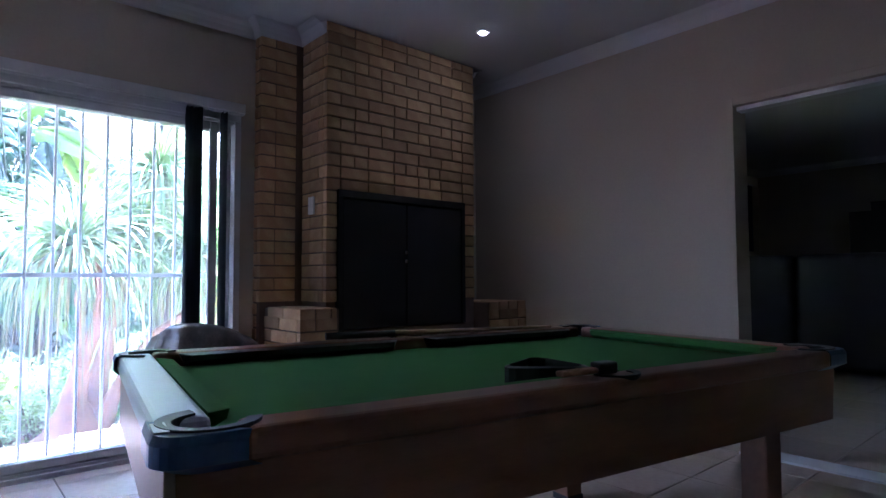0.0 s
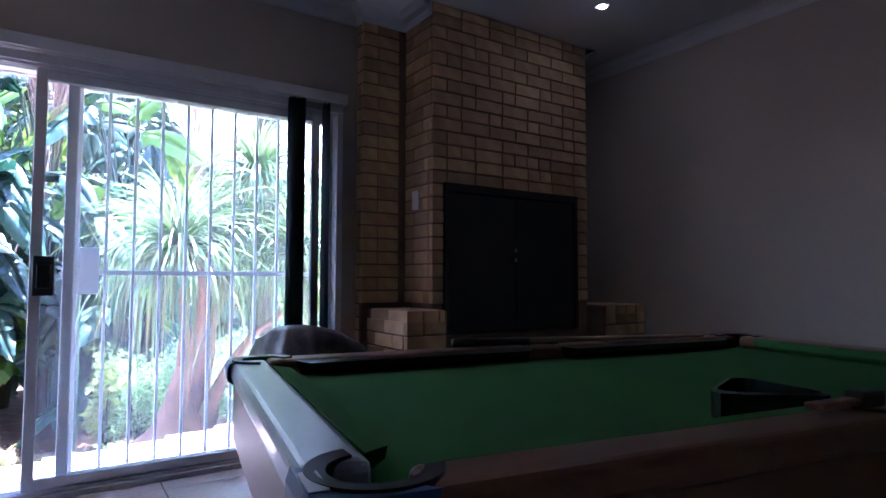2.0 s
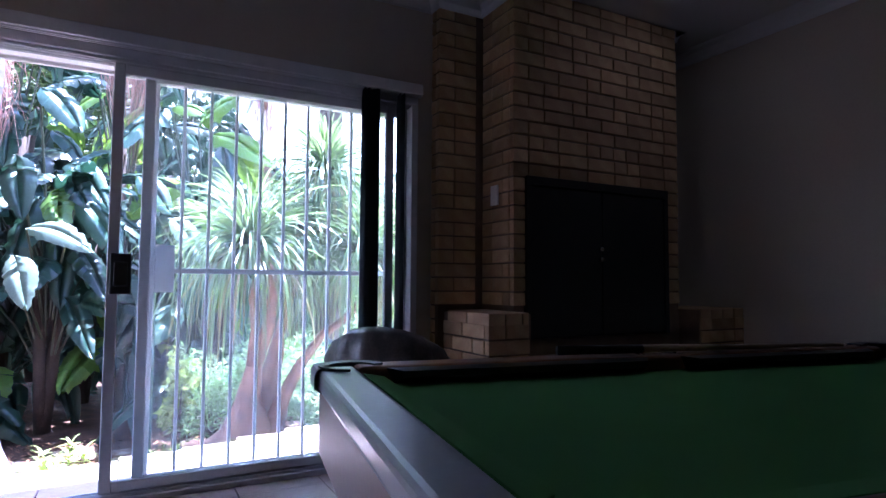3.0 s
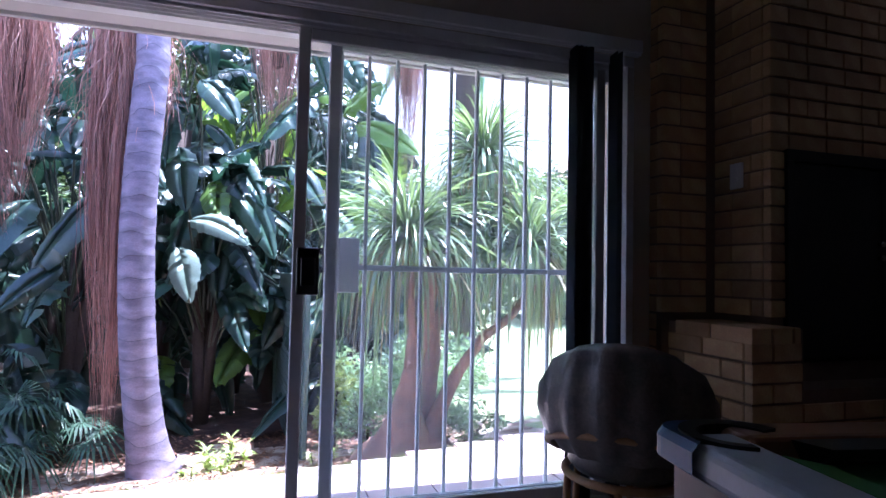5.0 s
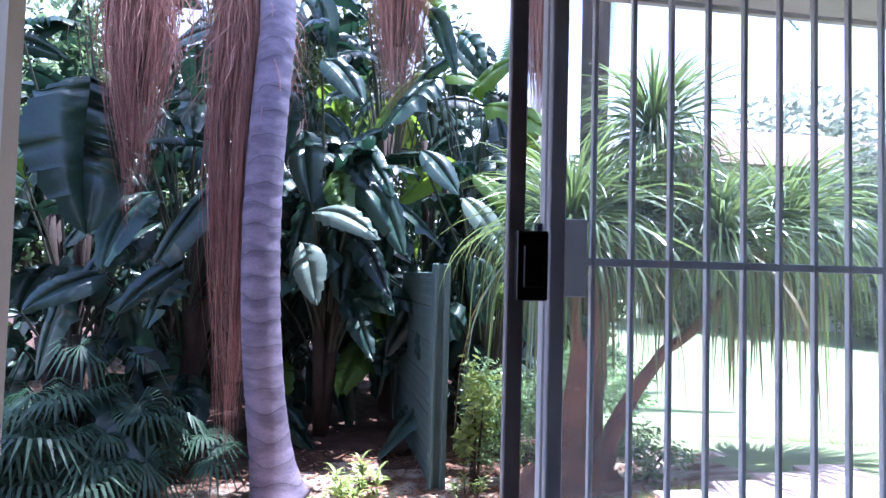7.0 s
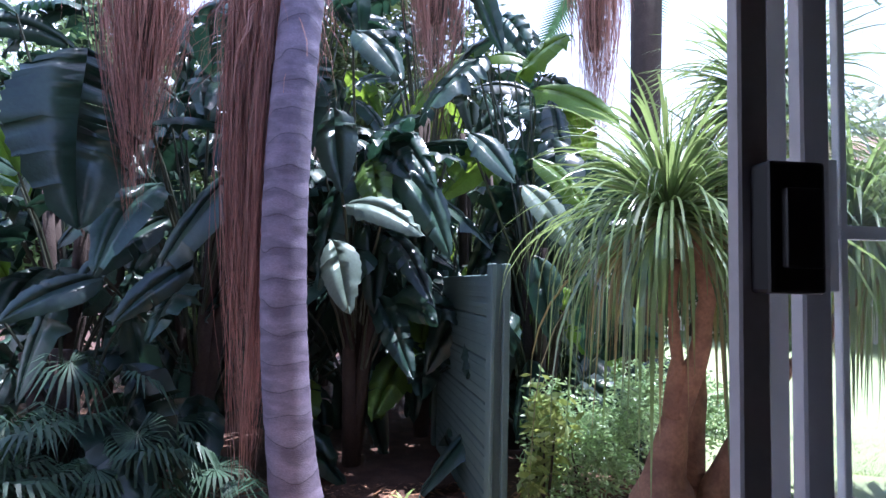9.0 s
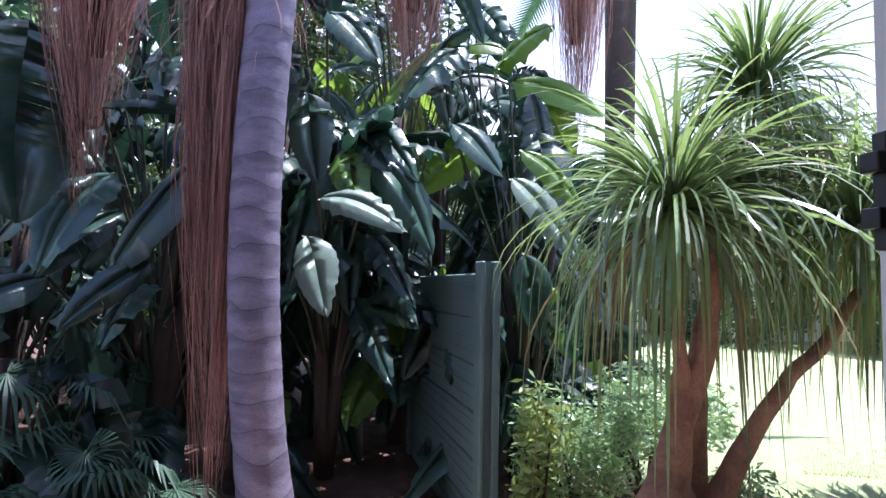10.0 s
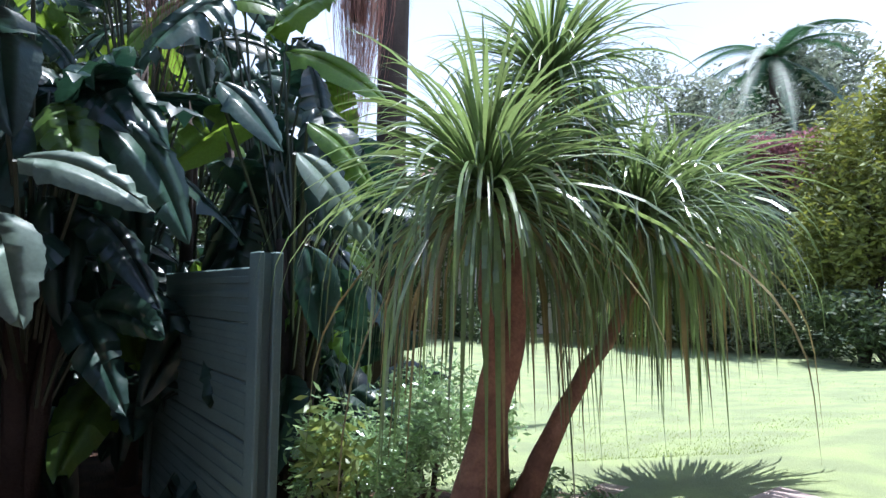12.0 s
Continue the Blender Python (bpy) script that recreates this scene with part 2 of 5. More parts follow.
def thing(name, at, label, category, group="", turn=0.0):
    ob = new(name)
    ob.matrix_world = pose(*at, 0, 0, turn)
    ob.empty_display_size = 0.1
    return tagged(ob, label, category, group)


def box(bm, lo, hi, bevel=0.0, segs=2, m=None):
    r = bmesh.ops.create_cube(bm, size=1)
    s = [hi[i] - lo[i] for i in range(3)]
    c = [(hi[i] + lo[i]) / 2 for i in range(3)]
    bmesh.ops.scale(bm, vec=s, verts=r["verts"])
    bmesh.ops.translate(bm, vec=c, verts=r["verts"])
    if bevel:
        es = list({e for v in r["verts"] for e in v.link_edges})
        q = bmesh.ops.bevel(bm, geom=es, offset=bevel, segments=segs, affect="EDGES", profile=0.5)
        vs = q["verts"]
    else:
        vs = r["verts"]
    if m is not None:
        bmesh.ops.transform(bm, matrix=m, verts=list(set(vs) | {v for v in r["verts"] if v.is_valid}))
    return bm


def boxes(*bs, bevel=0.0):
    bm = bmesh.new()
    for lo, hi in bs:
        box(bm, lo, hi, bevel)
    return bm


def tube(bm, pts, radii, sides=12, caps=True):
    pts = [Vector(p) for p in pts]
    rings = []
    for i, p in enumerate(pts):
        d = (pts[min(i + 1, len(pts) - 1)] - pts[max(i - 1, 0)]).normalized()
        a = d.orthogonal().normalized() if not rings else (rings[-1][1] - d * rings[-1][1].dot(d)).normalized()
        b = d.cross(a)
        r = radii[i] if isinstance(radii, (list, tuple)) else radii
        rings.append(([bm.verts.new(p + (a * math.cos(k * math.tau / sides) + b * math.sin(k * math.tau / sides)) * r) for k in range(sides)], a))
    for (r0, _), (r1, _) in zip(rings, rings[1:]):
        for k in range(sides):
            bm.faces.new((r0[k], r0[(k + 1) % sides], r1[(k + 1) % sides], r1[k]))
    if caps:
        bm.faces.new(rings[0][0][::-1])
        bm.faces.new(rings[-1][0])
    return bm


def structure(name, bm, material, parent=None, smooth=False):
    return tagged(finish(name, bm, material, parent, smooth=smooth), kind="structure")


FZ = 0.06       # indoor floor level
CZ = 2.74       # ceiling
YR = 3.45       # wall with the doorway
YL = -3.2
XB = 6.4        # wall behind the start
JL, JR = -1.53, 1.34   # sliding door opening
HEAD = 2.13
YN = 9.7         # far wall of the lounge

# ---- structure ----
floor = structure("floor", boxes(((-0.12, YL, FZ - 0.2), (XB, YN, FZ - 0.006))), GROUT)
structure("ceiling", boxes(((-0.05, YL - 0.2, CZ), (XB + 0.2, YN + 0.2, CZ + 0.15))), CEIL)
wall_w = structure("wall_west", boxes(((-0.22, YL - 0.2, -0.1), (0.03, JL, CZ)), ((-0.22, JL, HEAD), (0.03, JR, CZ)), ((-0.22, JR, -0.1), (0.03, YR + 0.15, CZ))), WALL)
structure("wall_south", boxes(((-0.22, YL - 0.2, FZ), (XB, YL, CZ))), WALL)
structure("wall_east", boxes(((XB, YL - 0.2, FZ), (XB + 0.2, YN + 0.2, CZ))), WALL)
DX0, DX1, DH = 2.21, 4.4, 2.13
structure("wall_north", boxes(((0.03, YR, FZ - 0.1), (DX0, YR + 0.15, CZ)), ((DX0, YR, DH), (DX1, YR + 0.15, CZ)), ((DX1, YR, FZ - 0.1), (XB, YR + 0.15, CZ))), WALL)
structure("wall_lounge_west", boxes(((-0.22, YR + 0.15, -0.1), (0.03, 4.3, CZ)), ((-0.22, 4.3, -0.1), (0.03, 5.2, 1.25)), ((-0.22, 4.3, 2.15), (0.03, 5.2, CZ)), ((-0.22, 5.2, -0.1), (0.03, YN, CZ))), WALL)
structure("wall_lounge_north", boxes(((-0.22, YN, -0.1), (XB, YN + 0.2, CZ))), WALL)


def cornice(path, name="cornice"):
    bm = bmesh.new()
    prof = [(0, 0.085), (0.012, 0.075), (0.022, 0.052), (0.045, 0.028), (0.075, 0.014), (0.09, 0.0)]
    n = len(path)
    rings = []
    for i, (x, y) in enumerate(path):
        p = Vector((x, y))
        dirs = []
        if i:
            dirs.append((p - Vector(path[i - 1])).normalized())
        if i < n - 1:
            dirs.append((Vector(path[i + 1]) - p).normalized())
        ns = [Vector((-d.y, d.x)) for d in dirs]
        nn = ns[0] if len(ns) == 1 else (ns[0] + ns[1]) / max(0.3, 1 + ns[0].dot(ns[1]))
        rings.append([bm.verts.new((x + nn.x * o, y + nn.y * o, CZ - d)) for o, d in prof] + [bm.verts.new((x, y, CZ))])
    for a, b in zip(rings, rings[1:]):
        for k in range(len(a)):
            bm.faces.new((a[k], a[(k + 1) % len(a)], b[(k + 1) % len(a)], b[k]))
    return structure(name, bm, CEIL)


cornice([(0.447, 1.722), (0.125, 1.722), (0.125, 1.43), (0.03, 1.43), (0.03, YL), (XB, YL), (XB, YR), (0.03, YR), (0.03, 3.033), (0.447, 3.033)])
cornice([(XB, YR + 0.15), (XB, YN), (0.03, YN), (0.03, YR + 0.15)])
structure("trim", boxes(((DX0 - 0.012, YR - 0.018, FZ), (DX0 + 0.028, YR + 0.17, DH + 0.02)), ((DX0 + 0.028, YR - 0.018, DH - 0.028), (DX1, YR + 0.17, DH + 0.02)), bevel=0.005), WALL)
structure("track_doorway", boxes(((DX0 + 0.035, YR + 0.02, DH - 0.055), (DX1, YR + 0.10, DH - 0.03)), ((DX0 + 0.01, YR - 0.02, FZ), (DX1, YR + 0.14, FZ + 0.012))), ALU)


# ---- ground ----
def patio_edge(y):
    return -1.0 - 0.3 * max(0.0, min(y, 3.0) - 0.3) + 0.13 * max(0.0, min(0.3 - y, 3.0))


def ground_z(x, y):
    edge = patio_edge(y)
    d = max(0.0, edge - x)
    z = -0.02 - 0.46 * min(1.0, d / (1.6 + 1.6 * max(0.0, min(1.0, y - 1.3)))) ** 0.8
    z += 0.02 * noise.noise(Vector((x * 1.3, y * 1.3, 0))) * min(1, d * 2)
    return z if x < -0.2 else -0.3


def ground():
    bm = bmesh.new()
    xs = [-400, -150, -70, -40, -25, -18, -14, -11, -9, -7.5] + [-6.5 + 0.2 * i for i in range(29)] + [-0.75, -0.45, -0.21, 20, 100, 400]
    ys = [-400, -150, -70, -30, -15, -9, -6] + [-4.5 + 0.22 * i for i in range(40)] + [5, 6.5, 8, 10, 13, 17, 22, 30, 50, 80, 150, 400]
    g = [[bm.verts.new((x, y, ground_z(x, y) if -100 < x < 0.0 else -0.5)) for y in ys] for x in xs]
    for i in range(len(xs) - 1):
        for j in range(len(ys) - 1):
            f = bm.faces.new((g[i][j], g[i + 1][j], g[i + 1][j + 1], g[i][j + 1]))
            cx, cy = (xs[i] + xs[i + 1]) / 2, (ys[j] + ys[j + 1]) / 2
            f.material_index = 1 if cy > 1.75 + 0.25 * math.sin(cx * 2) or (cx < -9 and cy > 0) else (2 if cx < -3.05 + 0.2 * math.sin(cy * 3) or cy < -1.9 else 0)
            f.smooth = True
    return structure("ground", bm, (SOIL, LAWN, SHADESOIL))


ground()
patio = structure("pavement", boxes(((-0.62, -4, -0.2), (-0.22, 2.2, -0.008)), ((-0.9, -0.9, -0.2), (-0.62, 2.2, -0.008)), ), GROUT)

# ---- eaves ----
structure("eaves", boxes(((-0.80, -6, 2.28), (-0.22, 10, 2.34)), ((-0.83, -6, 2.26), (-0.80, 10, 2.46))), CEIL)
structure("roof_slab", boxes(((-0.80, -6, 2.9), (XB + 0.3, 10, 3.0)), ((-0.80, -6, 2.46), (-0.75, 10, 2.9))), ROOFM)


# ---- sliding door and security gate ----
def sliding_door():
    t = thing("sliding_door", (0, 0, 0), "aluminium-framed glass sliding door, half open to the garden", "sliding door")
    bm = bmesh.new()
    for lo, hi in (((-0.07, JL, HEAD - 0.045), (0.04, JR, HEAD)), ((-0.07, JL, FZ - 0.01), (0.04, JR, FZ + 0.025)), ((-0.07, JL, FZ + 0.025), (0.04, JL + 0.04, HEAD - 0.045)), ((-0.07, JR - 0.04, FZ + 0.025), (0.04, JR, HEAD - 0.045))):
        box(bm, lo, hi, 0.003, 1)
    for x in (-0.045, -0.01, 0.022):
        box(bm, (x - 0.003, JL + 0.04, FZ + 0.025), (x + 0.003, JR - 0.04, FZ + 0.04))
        box(bm, (x - 0.003, JL + 0.04, HEAD - 0.06), (x + 0.003, JR - 0.04, HEAD - 0.045))
    part("frame", bm, ALU, t)
    for nm, x, y0, y1 in (("fixed_panel", -0.04, -0.075, JR - 0.042), ("sliding_panel", 0.0, -0.205, 1.2)):
        bm = bmesh.new()
        z0, z1, w = FZ + 0.045, HEAD - 0.065, 0.048
        box(bm, (x - 0.016, y0, z0), (x + 0.016, y0 + w, z1), 0.004, 1)
        box(bm, (x - 0.016, y1 - w, z0), (x + 0.016, y1, z1), 0.004, 1)
        box(bm, (x - 0.016, y0 + w, z0), (x + 0.016, y1 - w, z0 + w), 0.004, 1)
        box(bm, (x - 0.016, y0 + w, z1 - w), (x + 0.016, y1 - w, z1), 0.004, 1)
        p = part(nm, bm, ALU, t)
        g = part("pane", boxes(((x - 0.003, y0 + w, z0 + w), (x + 0.003, y1 - w, z1 - w))), GLASS, p)
        g.visible_shadow = False
    bm = bmesh.new()
    box(bm, (0.014, -0.19, 0.995), (0.06, -0.105, 1.18), 0.006)
    box(bm, (0.06, -0.175, 1.03), (0.075, -0.12, 1.14), 0.004)
    part("handle", bm, BLACK, t, "black plastic pull handle")


sliding_door()


def gate():
    t = thing("security_gate", (-0.17, 0, 0), "white steel sliding security gate of vertical bars, pushed half open", "security gate")
    z0, z1 = 0.02, 2.09
    part("bottom_rail", boxes(((-0.02, -0.045, z0), (0.02, 1.24, z0 + 0.045)), bevel=0.003), WHITEMETAL, t)
    part("top_rail", boxes(((-0.02, -0.045, z1 - 0.045), (0.02, 1.24, z1)), bevel=0.003), WHITEMETAL, t)
    part("middle_rail", boxes(((-0.008, 0.0, 1.095), (0.008, 1.24, 1.12)), bevel=0.002), WHITEMETAL, t)
    part("end_post", boxes(((-0.022, -0.05, z0 + 0.045), (0.022, -0.005, z1 - 0.045)), bevel=0.003), WHITEMETAL, t)
    for k in range(9):
        y = 0.113 + 0.1275 * k
        bm = bmesh.new()
        box(bm, (-0.010, y - 0.0075, z0 + 0.045), (0.010, y + 0.0075, z1 - 0.045), 0.002, 1)
        part("bar", bm, WHITEMETAL, t)
    bm = bmesh.new()
    box(bm, (-0.03, -0.005, 1.00), (0.03, 0.085, 1.235), 0.004)
    lock = part("lock_box", bm, WHITEMETAL, t, "white steel lock housing")
    bm = bmesh.new()
    box(bm, (-0.012, -0.07, 1.05), (0.012, -0.05, 1.22), 0.003)
    for z in (1.08, 1.16):
        box(bm, (-0.016, -0.088, z), (0.016, -0.07, z + 0.03), 0.003)
    part("latch", bm, BLACK, lock, "dark steel latch hooks")


gate()
structure("gate_track", boxes(((-0.2, JL, -0.008), (-0.14, JR, 0.015)), ((-0.2, JL, 2.095), (-0.14, JR, HEAD))), WHITEMETAL)


def blinds():
    t = thing("vertical_blinds", (0.075, 0, 0), "dark blue-grey vertical blinds gathered at the side of the glass door", "blinds")
    bm = bmesh.new()
    box(bm, (-0.02, JL - 0.1, HEAD + 0.0), (0.03, JR + 0.0, HEAD + 0.06), 0.003, 1)
    box(bm, (-0.012, JL - 0.1, HEAD - 0.008), (-0.006, JR, HEAD + 0.0))
    box(bm, (0.010, JL - 0.1, HEAD - 0.008), (0.016, JR, HEAD + 0.0))
    part("track", bm, TRACKM, t, "grey aluminium blind track")
    rnd = random.Random(4)
    for k in range(11):
        y = 0.99 + 0.0095 * k if k < 9 else 1.20 + 0.02 * (k - 9)
        bm = bmesh.new()
        a = radians(rnd.uniform(-12, 12))
        w = 0.045
        pts = [(w * s * math.cos(a) + 0.006 * (1 - s * s), w * s * math.sin(a)) for s in (-1, -0.5, 0, 0.5, 1)]
        vs = [[bm.verts.new((px, y + py, z)) for px, py in pts] for z in (FZ + 0.05, HEAD - 0.01)]
        for i in range(4):
            bm.faces.new((vs[0][i], vs[0][i + 1], vs[1][i + 1], vs[1][i]))
        bmesh.ops.solidify(bm, geom=bm.faces[:], thickness=0.0012)
        part("slat", bm, CURTAIN, t)


blinds()


# ---- braai (built-in brick fireplace) ----
BX, BY0, BY1 = 0.445, 1.725, 3.03
OY0, OY1, OZ0, OZ1 = 1.81, 2.92, 0.75, 1.655
HZ = 0.905
braai = thing("fireplace", (0.03, BY0, FZ), "built-in yellow-brown face brick fireplace with brick ledges, closed", "fireplace")


def local(bm):
    bmesh.ops.translate(bm, vec=(-0.03, -BY0, -FZ), verts=bm.verts)
    return bm


bm = bmesh.new()
j = 0.008
for lo, hi in (((0.03, BY0 + j, OZ1), (BX - j, BY1 - j, CZ - 0.002)), ((0.03, BY0 + j, FZ), (BX - j, OY0 - j, OZ1)), ((0.03, OY1 + j, FZ), (BX - j, BY1 - j, OZ1)), ((0.03, OY0 - j, FZ), (BX - j, OY1 + j, OZ0 - j)),
               ((0.03, 1.43 + j, FZ), (0.125 - j, BY0 + j, CZ - 0.002)), ((0.03, 1.47 + j, FZ), (0.60 - j, BY0 + j, HZ - j)), ((0.03, BY1 - j, FZ), (0.60 - j, YR - 0.003, HZ - j)), ((BX - j, BY0 + j, FZ), (0.60 - j, BY1 - j, 0.66))):
    bm = bmesh.new()
    box(bm, lo, hi)
    part("core", local(bm), MORTAR, braai, "recessed dark mortar")
bm = bmesh.new()
box(bm, (BX - 0.05, OY0, OZ0), (BX - 0.01, OY1, OZ1), 0.003)
box(bm, (BX - 0.012, OY0, OZ1 - 0.05), (BX + 0.012, OY1, OZ1), 0.003)
box(bm, (BX - 0.012, OY0, OZ0), (BX + 0.012, OY0 + 0.035, OZ1 - 0.05), 0.003)
box(bm, (BX - 0.012, OY1 - 0.035, OZ0), (BX + 0.012, OY1, OZ1 - 0.05), 0.003)
steel = part("door_frame", local(bm), STEEL, braai, "black steel surround")
mid = (OY0 + OY1) / 2
for a, b in ((OY0 + 0.04, mid - 0.003), (mid + 0.003, OY1 - 0.04)):
    bm = bmesh.new()
    box(bm, (BX - 0.01, a, OZ0 + 0.01), (BX + 0.004, b, OZ1 - 0.055), 0.004)
    d = part("door", local(bm), STEEL, braai, "black steel braai door")
for z in (1.20, 1.262):
    bm = bmesh.new()
    tube(bm, [(BX + 0.004, 2.345, z), (BX + 0.016, 2.345, z), (BX + 0.022, 2.345, z), (BX + 0.03, 2.345, z)], [0.008, 0.008, 0.016, 0.012], 14)
    part("knob", local(bm), CHROME, braai, "small polished knob", smooth=True)
sw = thing("light_switch", (0.27, BY0 - 0.001, 1.50), "white double light switch plate on the brick", "light switch")
bm = bmesh.new()
box(bm, (-0.035, -0.012, 0.0), (0.035, 0.0, 0.115), 0.003)
part("plate", bm, SWITCH, sw)
for z in (0.03, 0.07):
    bm = bmesh.new()
    box(bm, (-0.012, -0.017, z), (0.012, -0.012, z + 0.022), 0.002)
    part("rocker", bm, SWITCH, sw)


# ---- pool table ----
def pool_table():
    t = thing("pool_table", (2.31, 1.26, FZ), "wood-laminate pool table with green cloth and pale end rail", "pool table", turn=-9.5)
    L, W, T = 1.045, 0.62, 0.78        # half length along y, half width along x, rail top
    def corner_free(bm, lo, hi, bev=0.012):
        box(bm, lo, hi, bev, 3)
    # cabinet
    bm = bmesh.new()
    z1, z0 = T - 0.052, T - 0.235
    vs = []
    for z, ins in ((z1, 0.028), (z0, 0.034)):
        vs.append([bm.verts.new((sx * (W - ins), sy * (L - ins), z)) for sx, sy in ((-1, -1), (1, -1), (1, 1), (-1, 1))])
    for i in range(4):
        bm.faces.new((vs[0][i], vs[1][i], vs[1][(i + 1) % 4], vs[0][(i + 1) % 4]))
    bm.faces.new(vs[1])
    part("cabinet", bm, WOODLAM, t)
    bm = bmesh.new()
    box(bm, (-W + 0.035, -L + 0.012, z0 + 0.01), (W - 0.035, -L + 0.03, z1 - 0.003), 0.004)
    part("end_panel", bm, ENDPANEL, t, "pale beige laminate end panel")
    rw = 0.10
    for nm, lo, hi, m, lab in (
        ("side_rail", (W - rw, -L + 0.13, T - 0.058), (W, L - 0.10, T), WOODLAM, ""),
        ("side_rail", (-W, -L + 0.10, T - 0.058), (-W + rw, L - 0.10, T), WOODLAM, ""),
        ("end_rail", (-W + 0.06, -L, T - 0.058), (W - 0.13, -L + rw, T), PALEEND, "pale end rail tinted blue with sky light from the door"),
        ("end_rail", (-W + 0.10, L - rw, T - 0.058), (W - 0.10, L, T), WOODLAM, "")):
        bm = bmesh.new()
        corner_free(bm, lo, hi, 0.016)
        part(nm, bm, m, t, lab)
    part("bed", boxes(((-W + rw, -L + rw, T - 0.07), (W - rw, L - rw, T - 0.045))), CLOTH, t, "green baize cloth")
    c = 0.045
    def cushion(p0, p1, n, cover=CLOTH):
        bm = bmesh.new()
        p0, p1, n = Vector(p0), Vector(p1), Vector(n)
        d = (p1 - p0).normalized()
        rings = []
        for p, s in ((p0, 1), (p1, -1)):
            rings.append([bm.verts.new((q.x, q.y, z)) for q, z in ((p, T - 0.004), (p + n * c + d * s * 0.035, T - 0.008), (p + n * (c - 0.004) + d * s * 0.035, T - 0.026), (p + d * s * 0.02, T - 0.044))])
        for i in range(4):
            bm.faces.new((rings[0][i], rings[0][(i + 1) % 4], rings[1][(i + 1) % 4], rings[1][i]))
        bm.faces.new(rings[0][::-1])
        bm.faces.new(rings[1])
        part("cushion", bm, cover, t, "green cloth cushion" if cover == CLOTH else "cushion coloured black for its shaded face")
    iw, il = W - rw, L - rw
    cushion((iw, -il + 0.075, 0), (iw, -0.06, 0), (-1, 0, 0))
    cushion((iw, 0.06, 0), (iw, il - 0.075, 0), (-1, 0, 0))
    # Far-side cushions get black: the shade on them is put into the colour.
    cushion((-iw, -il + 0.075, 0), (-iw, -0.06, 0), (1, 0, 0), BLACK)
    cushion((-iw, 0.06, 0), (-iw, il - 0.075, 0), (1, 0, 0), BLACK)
    cushion((-iw + 0.075, -il, 0), (iw - 0.075, -il, 0), (0, 1, 0))
    cushion((-iw + 0.075, il, 0), (iw - 0.075, il, 0), (0, -1, 0))
    # corner caps and pockets
    for sx, sy in ((-1, -1), (1, -1), (1, 1), (-1, 1)):
        bm = bmesh.new()
        cx, cy = sx * (iw + 0.012), sy * (il + 0.012)
        n = 20
        a0 = math.atan2(-sy, -sx)
        inner, outer = [], []
        for k in range(n + 1):
            a = a0 + radians(58) + (math.tau - radians(116)) * k / n
            dx, dy = math.cos(a), math.sin(a)
            inner.append((cx + 0.060 * dx, cy + 0.060 * dy))
            outer.append((cx + 0.086 * dx, cy + 0.086 * dy))
        layers = []
        for pts, z in ((inner, T - 0.05), (inner, T + 0.004), (outer, T + 0.006), (outer, T - 0.05)):
            layers.append([bm.verts.new((x, y, z)) for x, y in pts])
        for a, b in zip(layers, layers[1:]):
            for k in range(n):
                bm.faces.new((a[k], a[k + 1], b[k + 1], b[k]))
        for k in (0, n):
            bm.faces.new([l[k] for l in layers])
        cap = part("pocket_rim", bm, BLACK, t, "black rubber pocket rim", smooth=False)
        bm = bmesh.new()
        tube(bm, [(cx, cy, T - 0.12), (cx, cy, T - 0.046)], 0.054, 20)
        part("pocket_cup", bm, BLACK, cap)
        # cap body
        bm = bmesh.new()
        ex = (W + 0.012) * sx
        ey = (L + 0.012) * sy
        r = 0.05
        pts = [(sx * (iw + 0.015), sy * (L - 0.20 + 0.08)), (ex, sy * (L - 0.12))]
        arc = [(ex - sx * r + sx * r * math.cos(radians(q)), ey - sy * r + sy * r * math.sin(radians(q))) for q in range(0, 91, 15)]
        pts = [(ex, sy * (L - 0.13))] + arc + [(sx * (W - 0.13), ey)]
        ring_in = []
        for k, (x, y) in enumerate(pts):
            dx, dy = x - cx, y - cy
            q = 0.087 / math.hypot(dx, dy)
            ring_in.append((cx + dx * q, cy + dy * q))
        top = [bm.verts.new((x - sx * 0.006, y - sy * 0.006, T + 0.002)) for x, y in pts]
        edge = [bm.verts.new((x, y, T - 0.012)) for x, y in pts]
        bot = [bm.verts.new((x, y, T - 0.045)) for x, y in pts]
        bot2 = [bm.verts.new((x - sx * 0.03, y - sy * 0.03, T - 0.064)) for x, y in pts]
        tin = [bm.verts.new((x, y, T + 0.002)) for x, y in ring_in]
        for a, b in ((tin, top), (top, edge), (edge, bot), (bot, bot2)):
            for k in range(len(pts) - 1):
                bm.faces.new((a[k], a[k + 1], b[k + 1], b[k]))
        bmesh.ops.recalc_face_normals(bm, faces=bm.faces[:])
        part("corner_cap", bm, CAPBLUE, t, "dark blue-black plastic corner cap with sky reflection painted in", smooth=False)
    for sx in (-1, 1):
        bm = bmesh.new()
        n = 14
        cx = sx * (iw + 0.03)
        layers = []
        for r, z in ((0.05, T - 0.05), (0.05, T + 0.003), (0.068, T + 0.005), (0.068, T - 0.03)):
            layers.append([bm.verts.new((cx + sx * r * math.sin(math.pi * k / n), r * math.cos(math.pi * k / n), z)) for k in range(n + 1)])
        for a, b in zip(layers, layers[1:]):
            for k in range(n):
                bm.faces.new((a[k], a[k + 1], b[k + 1], b[k]))
        tube(bm, [(cx - sx * 0.005, 0, T - 0.1), (cx - sx * 0.005, 0, T - 0.0455)], 0.038, 18)
        part("side_pocket", bm, BLACK, t, "black side pocket")
